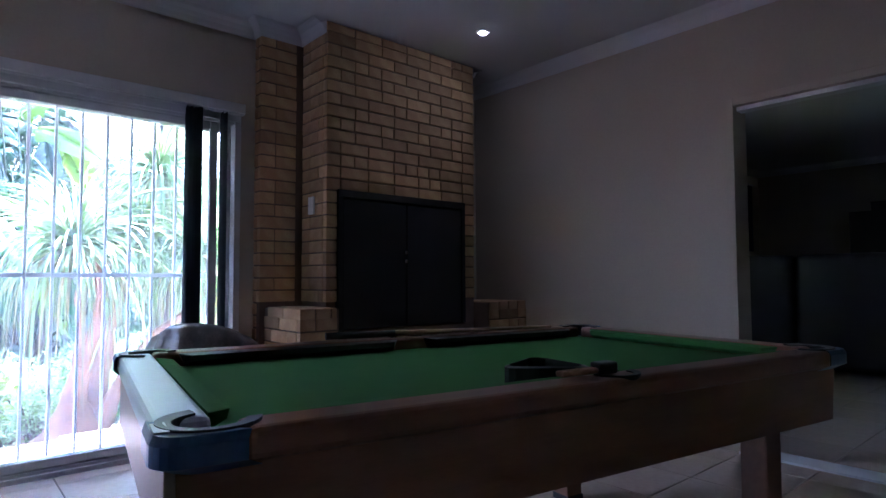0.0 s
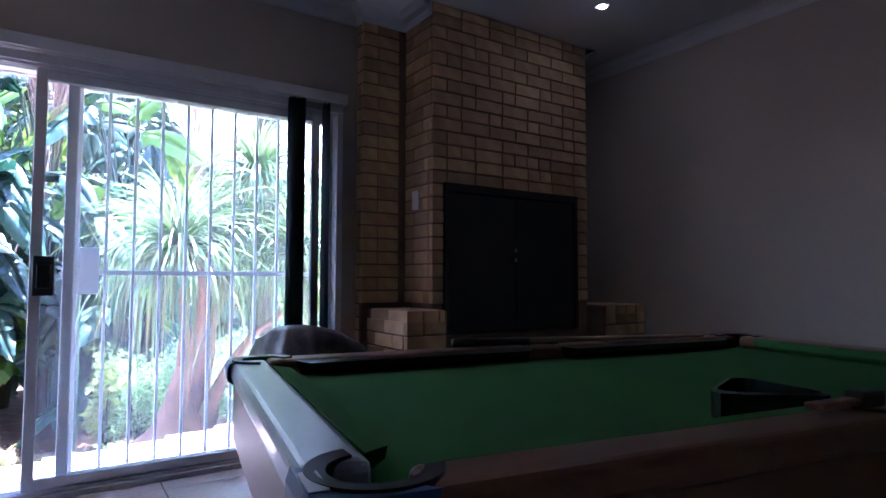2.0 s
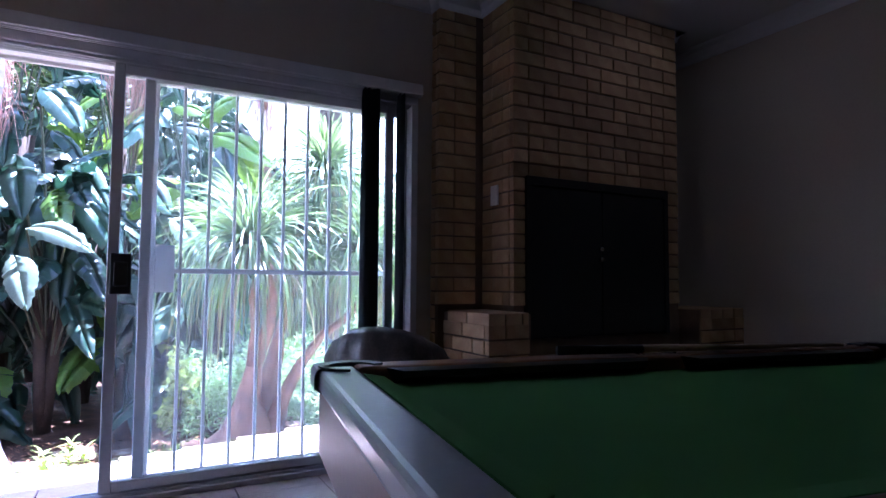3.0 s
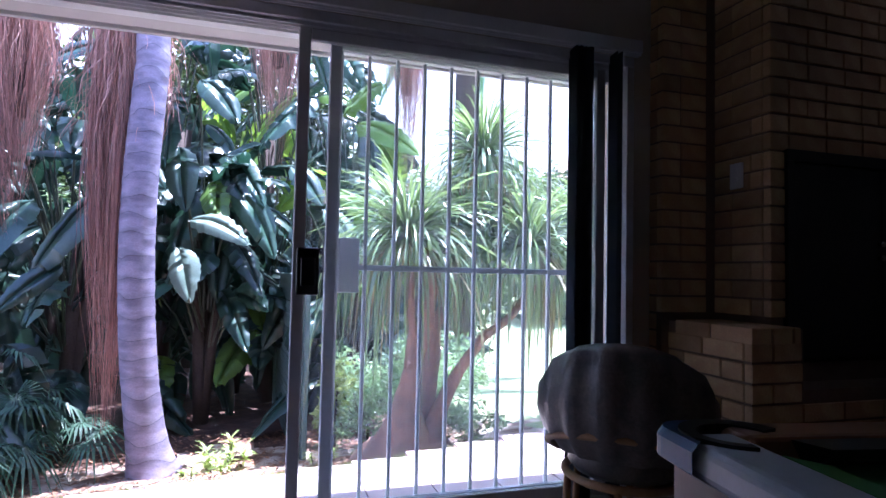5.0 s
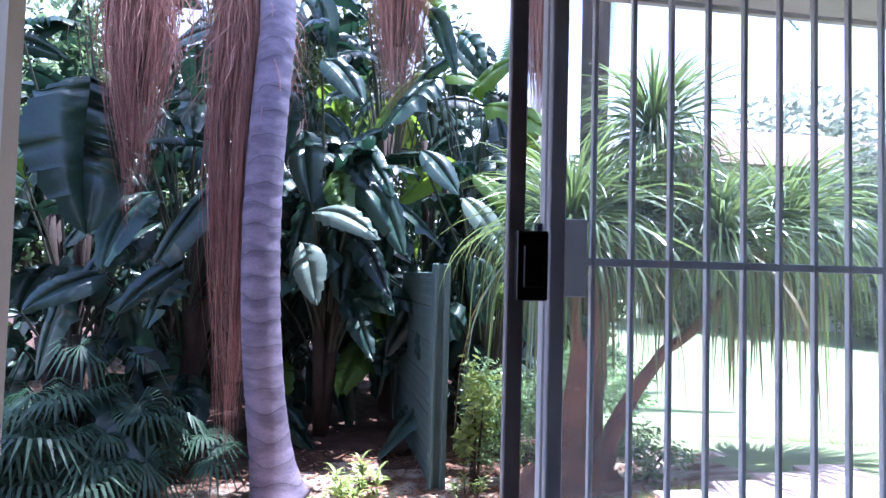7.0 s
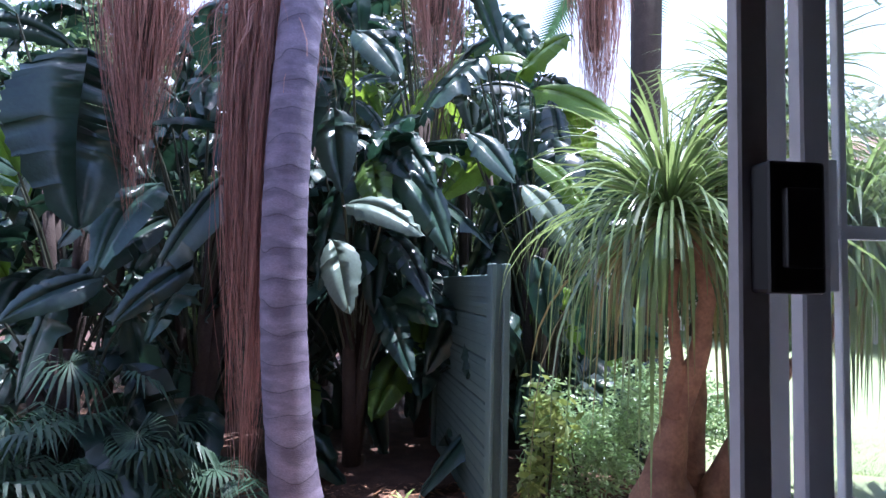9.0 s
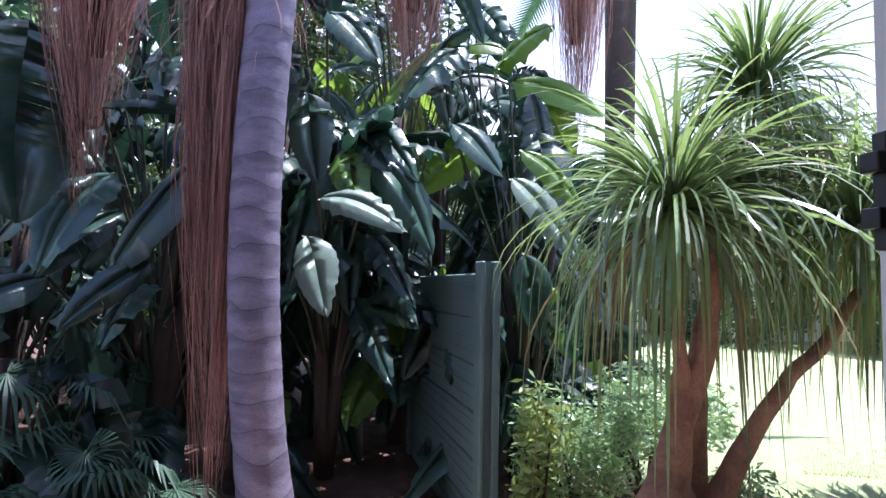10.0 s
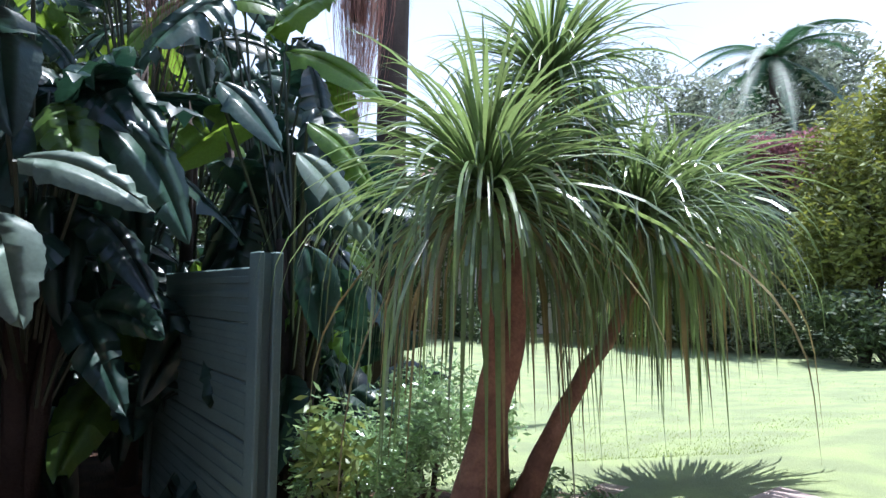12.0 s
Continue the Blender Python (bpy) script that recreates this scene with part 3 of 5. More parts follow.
    for sx in (-1, 1):
        for sy in (-1, 1):
            bm = bmesh.new()
            box(bm, (sx * (W - 0.16) - 0.045, sy * (L - 0.25) - 0.045, 0.0), (sx * (W - 0.16) + 0.045, sy * (L - 0.25) + 0.045, z0), 0.006)
            lg = part("leg", bm, WOODLAM, t)
            bm = bmesh.new()
            box(bm, (sx * (W - 0.16) - 0.05, sy * (L - 0.25) - 0.05, 0.0), (sx * (W - 0.16) + 0.05, sy * (L - 0.25) + 0.05, 0.03), 0.006)
            part("foot", bm, BLACK, lg)
    # badge on the near cap
    bm = bmesh.new()
    box(bm, (W - 0.10, -L - 0.004, T + 0.003), (W - 0.03, -L + 0.02, T + 0.005), 0.001, 1)
    part("badge", bm, TRACKM, t, "small grey metal badge")
    return t


pool_table()
TT = FZ + 0.78


def cue(at0, at1, name, label):
    a, b = Vector(at0), Vector(at1)
    t = thing(name, at0, label, "pool cue")
    d = b - a
    part("shaft", tube(bmesh.new(), [d * 0, d * 0.3, d], [0.013, 0.010, 0.006], 12), CUEWOOD, t, smooth=True)
    part("butt", tube(bmesh.new(), [d * -0.35, d * -0.001], [0.0145, 0.0132], 12), BLACK, t, "black cue butt", smooth=True)


cue((1.75, 1.30, TT + 0.017), (1.90, 2.12, TT + 0.009), "pool_cue", "maple pool cue with a black butt resting on the table rail")


def triangle():
    t = thing("triangle_rack", (2.66, 1.13, TT - 0.045), "black plastic ball triangle lying on the green cloth", "ball rack", turn=20)
    bm = bmesh.new()
    R0, R1 = 0.17, 0.145
    def ring(r, z, k=3, rc=0.03):
        out = []
        for i in range(3):
            a = math.tau * i / 3
            p = Vector((math.cos(a), math.sin(a))) * (r - rc * 2)
            for q in (-40, -13, 13, 40):
                out.append(bm.verts.new((p.x + rc * math.cos(a + radians(q * 1.4)), p.y + rc * math.sin(a + radians(q * 1.4)), z)))
        return out
    ls = [ring(0.155, 0.0), ring(0.155, 0.052), ring(0.138, 0.055), ring(0.138, 0.003)]
    for a, b in zip(ls, ls[1:] + ls[:1]):
        n = len(a)
        for i in range(n):
            bm.faces.new((a[i], a[(i + 1) % n], b[(i + 1) % n], b[i]))
    part("frame", bm, BLACK, t)


triangle()
brush = thing("table_brush", (2.84, 1.10, TT + 0.002), "small wooden bristle brush lying on the table rail", "brush", turn=80)
part("handle", boxes(((-0.11, -0.014, 0.004), (0.01, 0.014, 0.018)), bevel=0.005), PONYBARK, brush)
part("head", boxes(((0.01, -0.02, 0.0), (0.07, 0.02, 0.03)), bevel=0.006), BLACK, brush)


# ---- tub chair ----
def tub_chair():
    t = thing("tub_chair", (0.43, 1.03, FZ), "round tub chair in mottled grey-brown leather with a cane frame", "chair", turn=140)
    bm = bmesh.new()
    n, R = 40, 0.30
    prof = [(0.055, 0.38), (0.0, 0.47), (-0.025, 0.58), (-0.02, 0.70), (0.012, 0.775), (0.05, 0.80), (0.085, 0.775), (0.11, 0.70), (0.11, 0.50), (0.12, 0.38)]
    rings = []
    for k in range(n + 1):
        a = radians(-125 + 250 * k / n)
        q = math.cos(radians(-125 + 250 * k / n) * 0.72)
        fold = 0.011 * math.sin(k * 1.57)
        rings.append([bm.verts.new(((R - o + fold) * -math.cos(a), (R - o + fold) * math.sin(a), 0.36 + (z - 0.36) * (0.30 + 0.70 * max(0, q) ** 0.8))) for o, z in prof])
    for a, b in zip(rings, rings[1:]):
        for i in range(len(prof) - 1):
            bm.faces.new((a[i], a[i + 1], b[i + 1], b[i]))
    bm.faces.new(rings[0])
    bm.faces.new(rings[-1][::-1])
    bmesh.ops.recalc_face_normals(bm, faces=bm.faces[:])
    part("backrest", bm, LEATHER, t, "puckered leather tub back", smooth=True)
    bm = bmesh.new()
    tube(bm, [(0, 0, 0.30), (0, 0, 0.33), (0, 0, 0.42), (0, 0, 0.45), (0, 0, 0.46)], [0.19, 0.215, 0.215, 0.19, 0.08], 28)
    part("seat", bm, LEATHER, t, smooth=True)
    bm = bmesh.new()
    pts = [(-(R - 0.01) * math.cos(radians(q)), (R - 0.01) * math.sin(radians(q)), 0.32 + 0.16 * max(0, math.cos(radians(q) * 0.8))) for q in range(-130, 131, 10)]
    tube(bm, pts, 0.014, 8)
    tube(bm, [(0.24 * math.cos(radians(q)), 0.24 * math.sin(radians(q)), 0.03) for q in range(0, 361, 15)], 0.016, 8, False)
    tube(bm, [(0.225 * math.cos(radians(q)), 0.225 * math.sin(radians(q)), 0.29) for q in range(0, 361, 15)], 0.016, 8, False)
    part("base_frame", bm, CANE, t, "bent cane frame", smooth=True)
    for k in range(6):
        a = math.tau * k / 6
        part("leg", tube(bmesh.new(), [(0.24 * math.cos(a), 0.24 * math.sin(a), 0.0), (0.225 * math.cos(a), 0.225 * math.sin(a), 0.3)], 0.014, 8), CANE, t, smooth=True)


tub_chair()

# ---- ceiling downlight ----
dl = thing("downlight", (0.96, 2.62, CZ), "small round recessed ceiling downlight, lit", "ceiling light")
part("rim", tube(bmesh.new(), [(0, 0, -0.006), (0, 0, -0.001)], [0.040, 0.044], 28), TRIM, dl)
part("bulb", tube(bmesh.new(), [(0, 0, -0.011), (0, 0, -0.0065)], [0.021, 0.024], 24), LAMPM, dl, "glowing bulb")


# ---- lounge beyond the doorway ----
def sofa():
    t = thing("sofa", (1.46, 6.7, FZ), "dark blue-black leather high-back sofa seen from behind", "sofa")
    for x0, x1 in ((-0.98, -0.012), (0.012, 1.2)):
        bm = bmesh.new()
        box(bm, (x0, 0.0, 0.08), (x1, 0.30, 1.26), 0.07, 4)
        part("backrest", bm, DARKLEATHER, t, smooth=True)
        bm = bmesh.new()
        box(bm, (x0, 0.24, 0.12), (x1, 0.95, 0.46), 0.06, 3)
        part("seat", bm, DARKLEATHER, t, smooth=True)
    for x0, x1 in ((-1.2, -0.98), (1.2, 1.42)):
        bm = bmesh.new()
        box(bm, (x0, 0.06, 0.05), (x1, 0.98, 0.66), 0.07, 3)
        part("arm", bm, DARKLEATHER, t, smooth=True)


sofa()
cab = thing("cabinet", (1.36, 9.2, FZ), "tall dark wooden cabinet against the lounge wall", "cabinet")
part("body", boxes(((0, 0, 0.06), (1.5, 0.45, 1.9)), bevel=0.008), BLACK, cab)
part("plinth", boxes(((0.03, 0.03, 0.0), (1.47, 0.43, 0.058)), bevel=0.004), BLACK, cab)
for a, b in ((0.01, 0.745), (0.755, 1.49)):
    cd = part("door", boxes(((a, -0.018, 0.08), (b, -0.001, 1.88)), bevel=0.004), BLACK, cab)
    part("knob", boxes(((b - 0.06 if a < 0.5 else a + 0.04, -0.035, 0.95), (b - 0.04 if a < 0.5 else a + 0.06, -0.019, 1.05)), bevel=0.004), CHROME, cd, "small metal pull")
sb = thing("storage_box", (1.60, 9.25, FZ + 1.902), "black box on top of the cabinet", "box")
part("body", boxes(((0, 0, 0.0), (0.75, 0.35, 0.09)), bevel=0.008), BLACK, sb)
part("lid", boxes(((-0.005, -0.005, 0.092), (0.755, 0.355, 0.12)), bevel=0.006), BLACK, sb)
lc = thing("curtain", (0.07, 8.85, FZ), "dark blue curtain hanging on the lounge wall", "curtain")
bm = bmesh.new()
vs = [[bm.verts.new((0.025 * math.sin(k * 1.9), 0.027 * k, z)) for k in range(20)] for z in (1.42, 2.42)]
for k in range(19):
    bm.faces.new((vs[0][k], vs[0][k + 1], vs[1][k + 1], vs[1][k]))
bmesh.ops.solidify(bm, geom=bm.faces[:], thickness=0.003)
part("cloth", bm, NAVY, lc, smooth=True)
part("rail", tube(bmesh.new(), [(0, -0.06, 2.44), (0, 0.58, 2.44)], 0.012, 10), TRACKM, lc, "thin metal curtain rail", smooth=True)
wl = thing("window_1", (-0.1, 4.3, 1.25), "aluminium-framed lounge window with clear glass", "window")
bm = bmesh.new()
for lo, hi in (((-0.03, 0, 0), (0.03, 0.9, 0.04)), ((-0.03, 0, 0.86), (0.03, 0.9, 0.9)), ((-0.03, 0, 0.04), (0.03, 0.04, 0.86)), ((-0.03, 0.86, 0.04), (0.03, 0.9, 0.86)), ((-0.03, 0.43, 0.04), (0.03, 0.47, 0.86))):
    box(bm, lo, hi, 0.003, 1)
part("window_frame", bm, ALU, wl)
for a, b in ((0.04, 0.43), (0.47, 0.86)):
    g = part("pane", boxes(((-0.003, a, 0.04), (0.003, b, 0.86))), GLASS, wl)
    g.visible_shadow = False


# ---- garden ----
RG = random.Random(7)


def gz(x, y):
    return ground_z(x, y)


def palm_trunk():
    t = thing("palm_tree", (-2.62, -1.10, gz(-2.62, -1.1) - 0.03), "tall palm with a smooth ringed grey-violet trunk, roots in bare soil", "palm tree")
    bm = bmesh.new()
    pts, rr = [], []
    n = 260
    H = 9.0
    for k in range(n + 1):
        z = H * k / n
        r = 0.133 + 0.075 * math.exp(-z / 0.16) - 0.004 * z
        ph = (z / 0.155 + 0.5 * math.sin(z * 2.3)) % 1.0
        r += 0.0035 * (1 - ph) if ph < 0.88 else -0.002
        pts.append((0.02 * math.sin(z * 0.9), 0.05 * math.exp(-z / 0.4) - 0.09 * math.sin(min(z, 3.2) / 3.2 * math.pi) - 0.022 * z, z))
        rr.append(r)
    tube(bm, pts, rr, 28)
    for v in bm.verts:
        v.co.z += 0.02 * noise.noise(Vector((v.co.x * 7, v.co.y * 7, v.co.z * 2)))
    part("trunk", bm, TRUNK, t, "ringed grey-violet bark", smooth=True)
    bm = bmesh.new()
    for k in range(16):
        frond(bm, Vector((0, 0, H)), math.tau * k / 16 + RG.uniform(-0.2, 0.2), RG.uniform(0.2, 1.1), 2.2)
    part("crown", bm, FAN, t, "green feather fronds")


def frond(bm, base, az, el, length, leaf=0.34, w=0.022, n=22):
    d = Vector((math.cos(az), math.sin(az), 0))
    side = Vector((-d.y, d.x, 0))
    prev = None
    for k in range(n + 1):
        s = k / n
        p = base + d * (length * s * math.cos(el * (1 - s * 0.4))) + Vector((0, 0, length * (math.sin(el) * s - 0.75 * s * s)))
        if prev is not None:
            for sg in (-1, 1):
                L = leaf * math.sin(math.pi * min(0.97, 0.15 + s * 0.85)) + 0.03
                q = p + side * sg * L * 0.85 + d * L * 0.4 - Vector((0, 0, L * 0.35))
                a = bm.verts.new(prev)
                b = bm.verts.new(p + (p - prev) * 0.2)
                c = bm.verts.new(q)
                bm.faces.new((a, b, c))
        prev = p


def blade(bm, base, az, el, length, w, droop=1.0, n=7, twist=0.0, mat_i=0):
    d = Vector((math.cos(az), math.sin(az), 0))
    side = Vector((-d.y, d.x, 0))
    side = (side * math.cos(twist) + Vector((0, 0, 1)) * math.sin(twist))
    p = Vector(base)
    a = el
    prev = None
    for k in range(n + 1):
        s = k / n
        ww = w * (0.7 + 0.3 * math.sin(math.pi * s)) * (1 - s ** 4)
        v0 = bm.verts.new(p - side * ww / 2)
        v1 = bm.verts.new(p + side * ww / 2)
        if prev:
            f = bm.faces.new((prev[0], prev[1], v1, v0))
            f.material_index = mat_i
        prev = (v0, v1)
        a = max(-1.5, a - droop * (2.2 / n) * (0.5 + s))
        p = p + (d * math.cos(a) + Vector((0, 0, 1)) * math.sin(a)) * (length / n)


def ponytail():
    bx, by = -2.15, 0.90
    z0 = gz(bx, by) - 0.05
    t = thing("ponytail_palm", (bx, by, z0), "multi-stemmed ponytail palm with swollen brown base and arching strap leaves", "palm tree")
    b = Vector((bx, by, z0))
    def loc(x, y, z):
        return Vector((x, y, z)) - b
    stems = [
        ([loc(-2.15, 0.82, -0.42), loc(-2.14, 0.80, -0.2), loc(-2.12, 0.80, 0.05), loc(-2.08, 0.84, 0.35), loc(-2.03, 0.93, 0.65), loc(-2.0, 0.96, 0.95), loc(-2.0, 0.93, 1.3)], [0.52, 0.36, 0.17, 0.105, 0.085, 0.07, 0.06]),
        ([loc(-2.15, 0.95, -0.42), loc(-2.12, 1.02, -0.15), loc(-2.08, 1.08, 0.05), loc(-2.02, 1.2, 0.32), loc(-2.0, 1.38, 0.58), loc(-2.05, 1.65, 0.75), loc(-2.1, 1.9, 1.0)], [0.26, 0.15, 0.10, 0.075, 0.06, 0.055, 0.05]),
        ([loc(-2.08, 0.84, 0.35), loc(-2.04, 0.83, 0.65), loc(-2.05, 0.80, 0.9), loc(-2.1, 0.85, 1.15)], [0.07, 0.05, 0.045, 0.04]),
        ([loc(-2.2, 0.95, -0.1), loc(-2.35, 1.1, 0.6), loc(-2.4, 1.28, 1.2), loc(-2.35, 1.32, 1.85)], [0.12, 0.07, 0.06, 0.05]),
    ]
    for pts, rr in stems:
        p2, r2 = [], []
        for (p, q), (r, s) in zip(zip(pts, pts[1:]), zip(rr, rr[1:])):
            for k in range(4):
                p2.append(p.lerp(q, k / 4) + Vector((RG.uniform(-1, 1), RG.uniform(-1, 1), 0)) * 0.006)
                r2.append(r + (s - r) * k / 4)
        p2.append(pts[-1])
        r2.append(rr[-1])
        r2 = [v * (0.62 if i > 3 else 0.9) for i, v in enumerate(r2)]
        part("trunk", tube(bmesh.new(), p2, r2, 16), PONYBARK, t, "brown fissured stem", smooth=True)
    heads = [(-2.0, 0.76, 1.34, 1.18, 400), (-2.35, 1.50, 2.08, 1.1, 340), (-2.15, 2.38, 1.40, 1.22, 450), (-2.3, 1.35, 1.5, 1.05, 230), (-1.95, 1.75, 1.3, 1.1, 270)]
    for x, y, z, L, n in heads:
        c = loc(x, y, z)
        bm = bmesh.new()
        for k in range(int(n * 1.35)):
            u = RG.random() ** 1.25
            el = radians(88 - 110 * u ** 0.75)
            az = RG.uniform(0, math.tau)
            s = RG.uniform(0.7, 1.12) * (1.3 if RG.random() < 0.12 else 1)
            blade(bm, c + Vector((math.cos(az), math.sin(az), 0)) * 0.03 + Vector((0, 0, 0.06 * (1 - u))), az, el, L * s * (0.62 + 0.38 * u), RG.uniform(0.011, 0.025), droop=RG.uniform(0.5, 0.95) if u < 0.35 else RG.uniform(0.8, 1.5), n=10, twist=RG.uniform(-0.7, 0.7), mat_i=1 if u > 0.8 and RG.random() < 0.6 else 0)
        part("crown", bm, (BLADE, BLADEDRY), t, "arching green strap leaves")


def big_leaf(bm, base, tip, width, sag=0.1, up=None, splits=0, n=16, roll=0.0):
    base, tip = Vector(base), Vector(tip)
    d = tip - base
    L = d.length
    if width > 0.6:
        n = 30
    up = up or Vector((0.6, 0, 0.8))
    side = d.cross(up).normalized()
    side = side * math.cos(roll) + side.cross(d.normalized()) * math.sin(roll)
    nor = side.cross(d).normalized()
    curl = RG.uniform(-0.35, -0.05)
    rib, lf, rt = [], [], []
    for k in range(n + 1):
        s = k / n
        p = base + d * s + Vector((0, 0, sag * L * (4 * s * (1 - s)) - 0.12 * L * s * s)) + side * 0.03 * L * math.sin(s * 4 + curl * 9)
        w = width * (math.sin(math.pi * min(1, s ** 0.75)) ** 0.7) * 0.5 + 0.002
        co = 0.010 * width * (1 if k % 2 else -1)
        ow = 1.0 if k % 2 else 0.94
        rib.append(p)
        for lst, sg in ((lf, -1), (rt, 1)):
            lag = d.normalized() * w * 0.25
            lst.append((p + side * sg * w * ow + lag + nor * (curl * w + co), p + side * sg * w * 0.5 + lag * 0.4 + nor * (0.06 * w + co * 0.6)))
    rv = [bm.verts.new(p) for p in rib]
    for sd in (lf, rt):
        prev_o = prev_m = None
        for k in range(n):
            cut = splits and RG.random() < splits
            if prev_o is None or cut:
                o0, m0 = bm.verts.new(sd[k][0]), bm.verts.new(sd[k][1])
            else:
                o0, m0 = prev_o, prev_m
            dr = (nor * RG.uniform(-0.25, 0.1) - d.normalized() * 0.08) * width if cut else Vector((0, 0, 0))
            o1, m1 = bm.verts.new(sd[k + 1][0] + dr), bm.verts.new(sd[k + 1][1] + dr * 0.3)
            bm.faces.new((rv[k], rv[k + 1], m1, m0))
            bm.faces.new((m0, m1, o1, o0))
            prev_o, prev_m = o1, m1


OPEN_TO_SUN = [Vector(p) for p in ((-2.45, -0.55, -0.3), (-2.2, -0.3, -0.3), (-2.1, -0.8, -0.3), (-2.9, -0.2, -0.35), (-2.6, 0.3, 0.3), (-3.0, -0.75, 1.48), (-2.95, -0.5, 1.42), (-2.62, 0.35, 1.45), (-2.6, 0.5, 1.3), (-3.05, 0.4, 2.5), (-3.4, -0.7, 2.7))]


def shades_opening(c):
    return any(0.15 < (c - p).dot(SUN_TO) and ((c - p) - SUN_TO * (c - p).dot(SUN_TO)).length < 0.34 for p in OPEN_TO_SUN)


def strelitzia(x, y, height, leaves, label, named="giant_strelitzia", stalks=4, spread=0.9, seed=1, lit=0.1, fixed=(), low=0.12):
    r = random.Random(seed)
    z0 = gz(x, y) - 0.03
    t = thing(named, (x, y, z0), label, "garden plant", group="strelitzia clump")
    o = Vector((x, y, z0))
    for k in range(stalks):
        a, b = r.uniform(0, math.tau), r.uniform(0.05, 0.35)
        pts = [Vector((math.cos(a) * b * s, math.sin(a) * b * s, height * 0.7 * s)) for s in (0, 0.33, 0.66, 1)]
        part("stem", tube(bmesh.new(), pts, [0.075, 0.06, 0.05, 0.035], 10), BARK, t, "brown ringed stem", smooth=True)
    for k in range(leaves):
        zb = height * r.uniform(low, 1.0)
        a = r.uniform(0, math.tau)
        out = spread * r.uniform(0.35, 1.0)
        b0 = Vector((math.cos(a) * 0.1, math.sin(a) * 0.1, zb * 0.65))
        b1 = Vector((math.cos(a) * out * 0.55, math.sin(a) * out * 0.55, zb + 0.15))
        L = r.uniform(0.5, 0.95)
        e = r.uniform(-1.4, -0.2) if r.random() < 0.8 else r.uniform(-0.3, 0.7)
        tip = b1 + Vector((math.cos(a) * math.cos(e), math.sin(a) * math.cos(e), math.sin(e))) * L
        if shades_opening(o + b1.lerp(tip, 0.5)):
            continue
        part("stalk", tube(bmesh.new(), [b0, b0.lerp(b1, 0.5) + Vector((0, 0, 0.06)), b1], [0.014, 0.011, 0.009], 5), RIB, t)
        lb = bmesh.new()
        big_leaf(lb, b1, tip, r.uniform(0.24, 0.42), sag=0.10, splits=0.35, roll=r.uniform(-1.1, 0.5), up=Vector((r.uniform(0, 0.8), r.uniform(-0.3, 0.3), 0.7)))
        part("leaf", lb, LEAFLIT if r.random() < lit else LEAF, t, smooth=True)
    for (p0, p1, w, roll, mt) in fixed:
        lb = bmesh.new()
        big_leaf(lb, Vector(p0) - o, Vector(p1) - o, w, sag=0.08, splits=0.18, roll=roll)
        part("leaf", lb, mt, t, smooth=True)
        part("stalk", tube(bmesh.new(), [Vector((0, 0, (p0[2] - z0) * 0.5)), Vector(p0) - o], [0.016, 0.010], 5), RIB, t)


def skirt(x, y, z0, z1, w, n, label, seed=1, taper=0.25):
    r = random.Random(seed)
    t = thing("dead_palm_fronds", (x, y, z1), label, "dead fronds", group="hanging dead fronds")
    bm = bmesh.new()
    H = z1 - z0
    clumps = [(r.uniform(0, math.tau), w * math.sqrt(r.random()), r.uniform(0.35, 1.0), r.uniform(-0.12, 0.12)) for _ in range(26)]
    for k in range(int(n * 1.4)):
        a, q, lc, lean = clumps[k % 26]
        a += r.gauss(0, 0.25)
        q = abs(q + r.gauss(0, w * 0.14))
        L = H * min(1.0, lc * r.uniform(0.7, 1.05))
        c, s = math.cos(a), math.sin(a)
        fr = taper + (1 - taper) * (1 - lc)
        z = -r.uniform(0, 0.45) * H * (1 - lc * 0.5)
        p = Vector((c * q * 0.7, s * q * 0.7, z))
        e = Vector((math.sin(a * 3 + k), math.cos(a * 3 + k), 0)) * r.uniform(0.002, 0.0055)
        end = Vector((c * q * fr, s * q * fr, -L)) + Vector((lean, lean * 0.7, 0)) * 0.5 + Vector((r.gauss(0, 0.02), r.gauss(0, 0.02), 0))
        if r.random() < 0.2:
            end = p + Vector((c * (0.1 + 0.3 * r.random()), s * (0.1 + 0.32 * r.random()), -r.uniform(0.15, 0.7)))
        bulge = Vector((c, s, 0)) * w * r.uniform(0.0, 0.7)
        ph = r.uniform(0, 6)
        prev = None
        for m in range(8):
            f = m / 7
            v = p.lerp(end, f) + bulge * math.sin(math.pi * f) + Vector((math.sin(f * 7 + ph), math.cos(f * 9 + ph), 0)) * 0.015
            ww = e * (1 - 0.75 * f)
            cur = (bm.verts.new(v - ww), bm.verts.new(v + ww))
            if prev:
                bm.faces.new((prev[0], prev[1], cur[1], cur[0]))
            prev = cur
    part("fringe", bm, DEADBARK, t, "stringy brown dead fibres")
    part("stalk", tube(bmesh.new(), [(0, 0, -H * 0.6), (0, 0, 2.0)], [w * 0.2, w * 0.45], 10), BARK, t, "brown stem above", smooth=True)


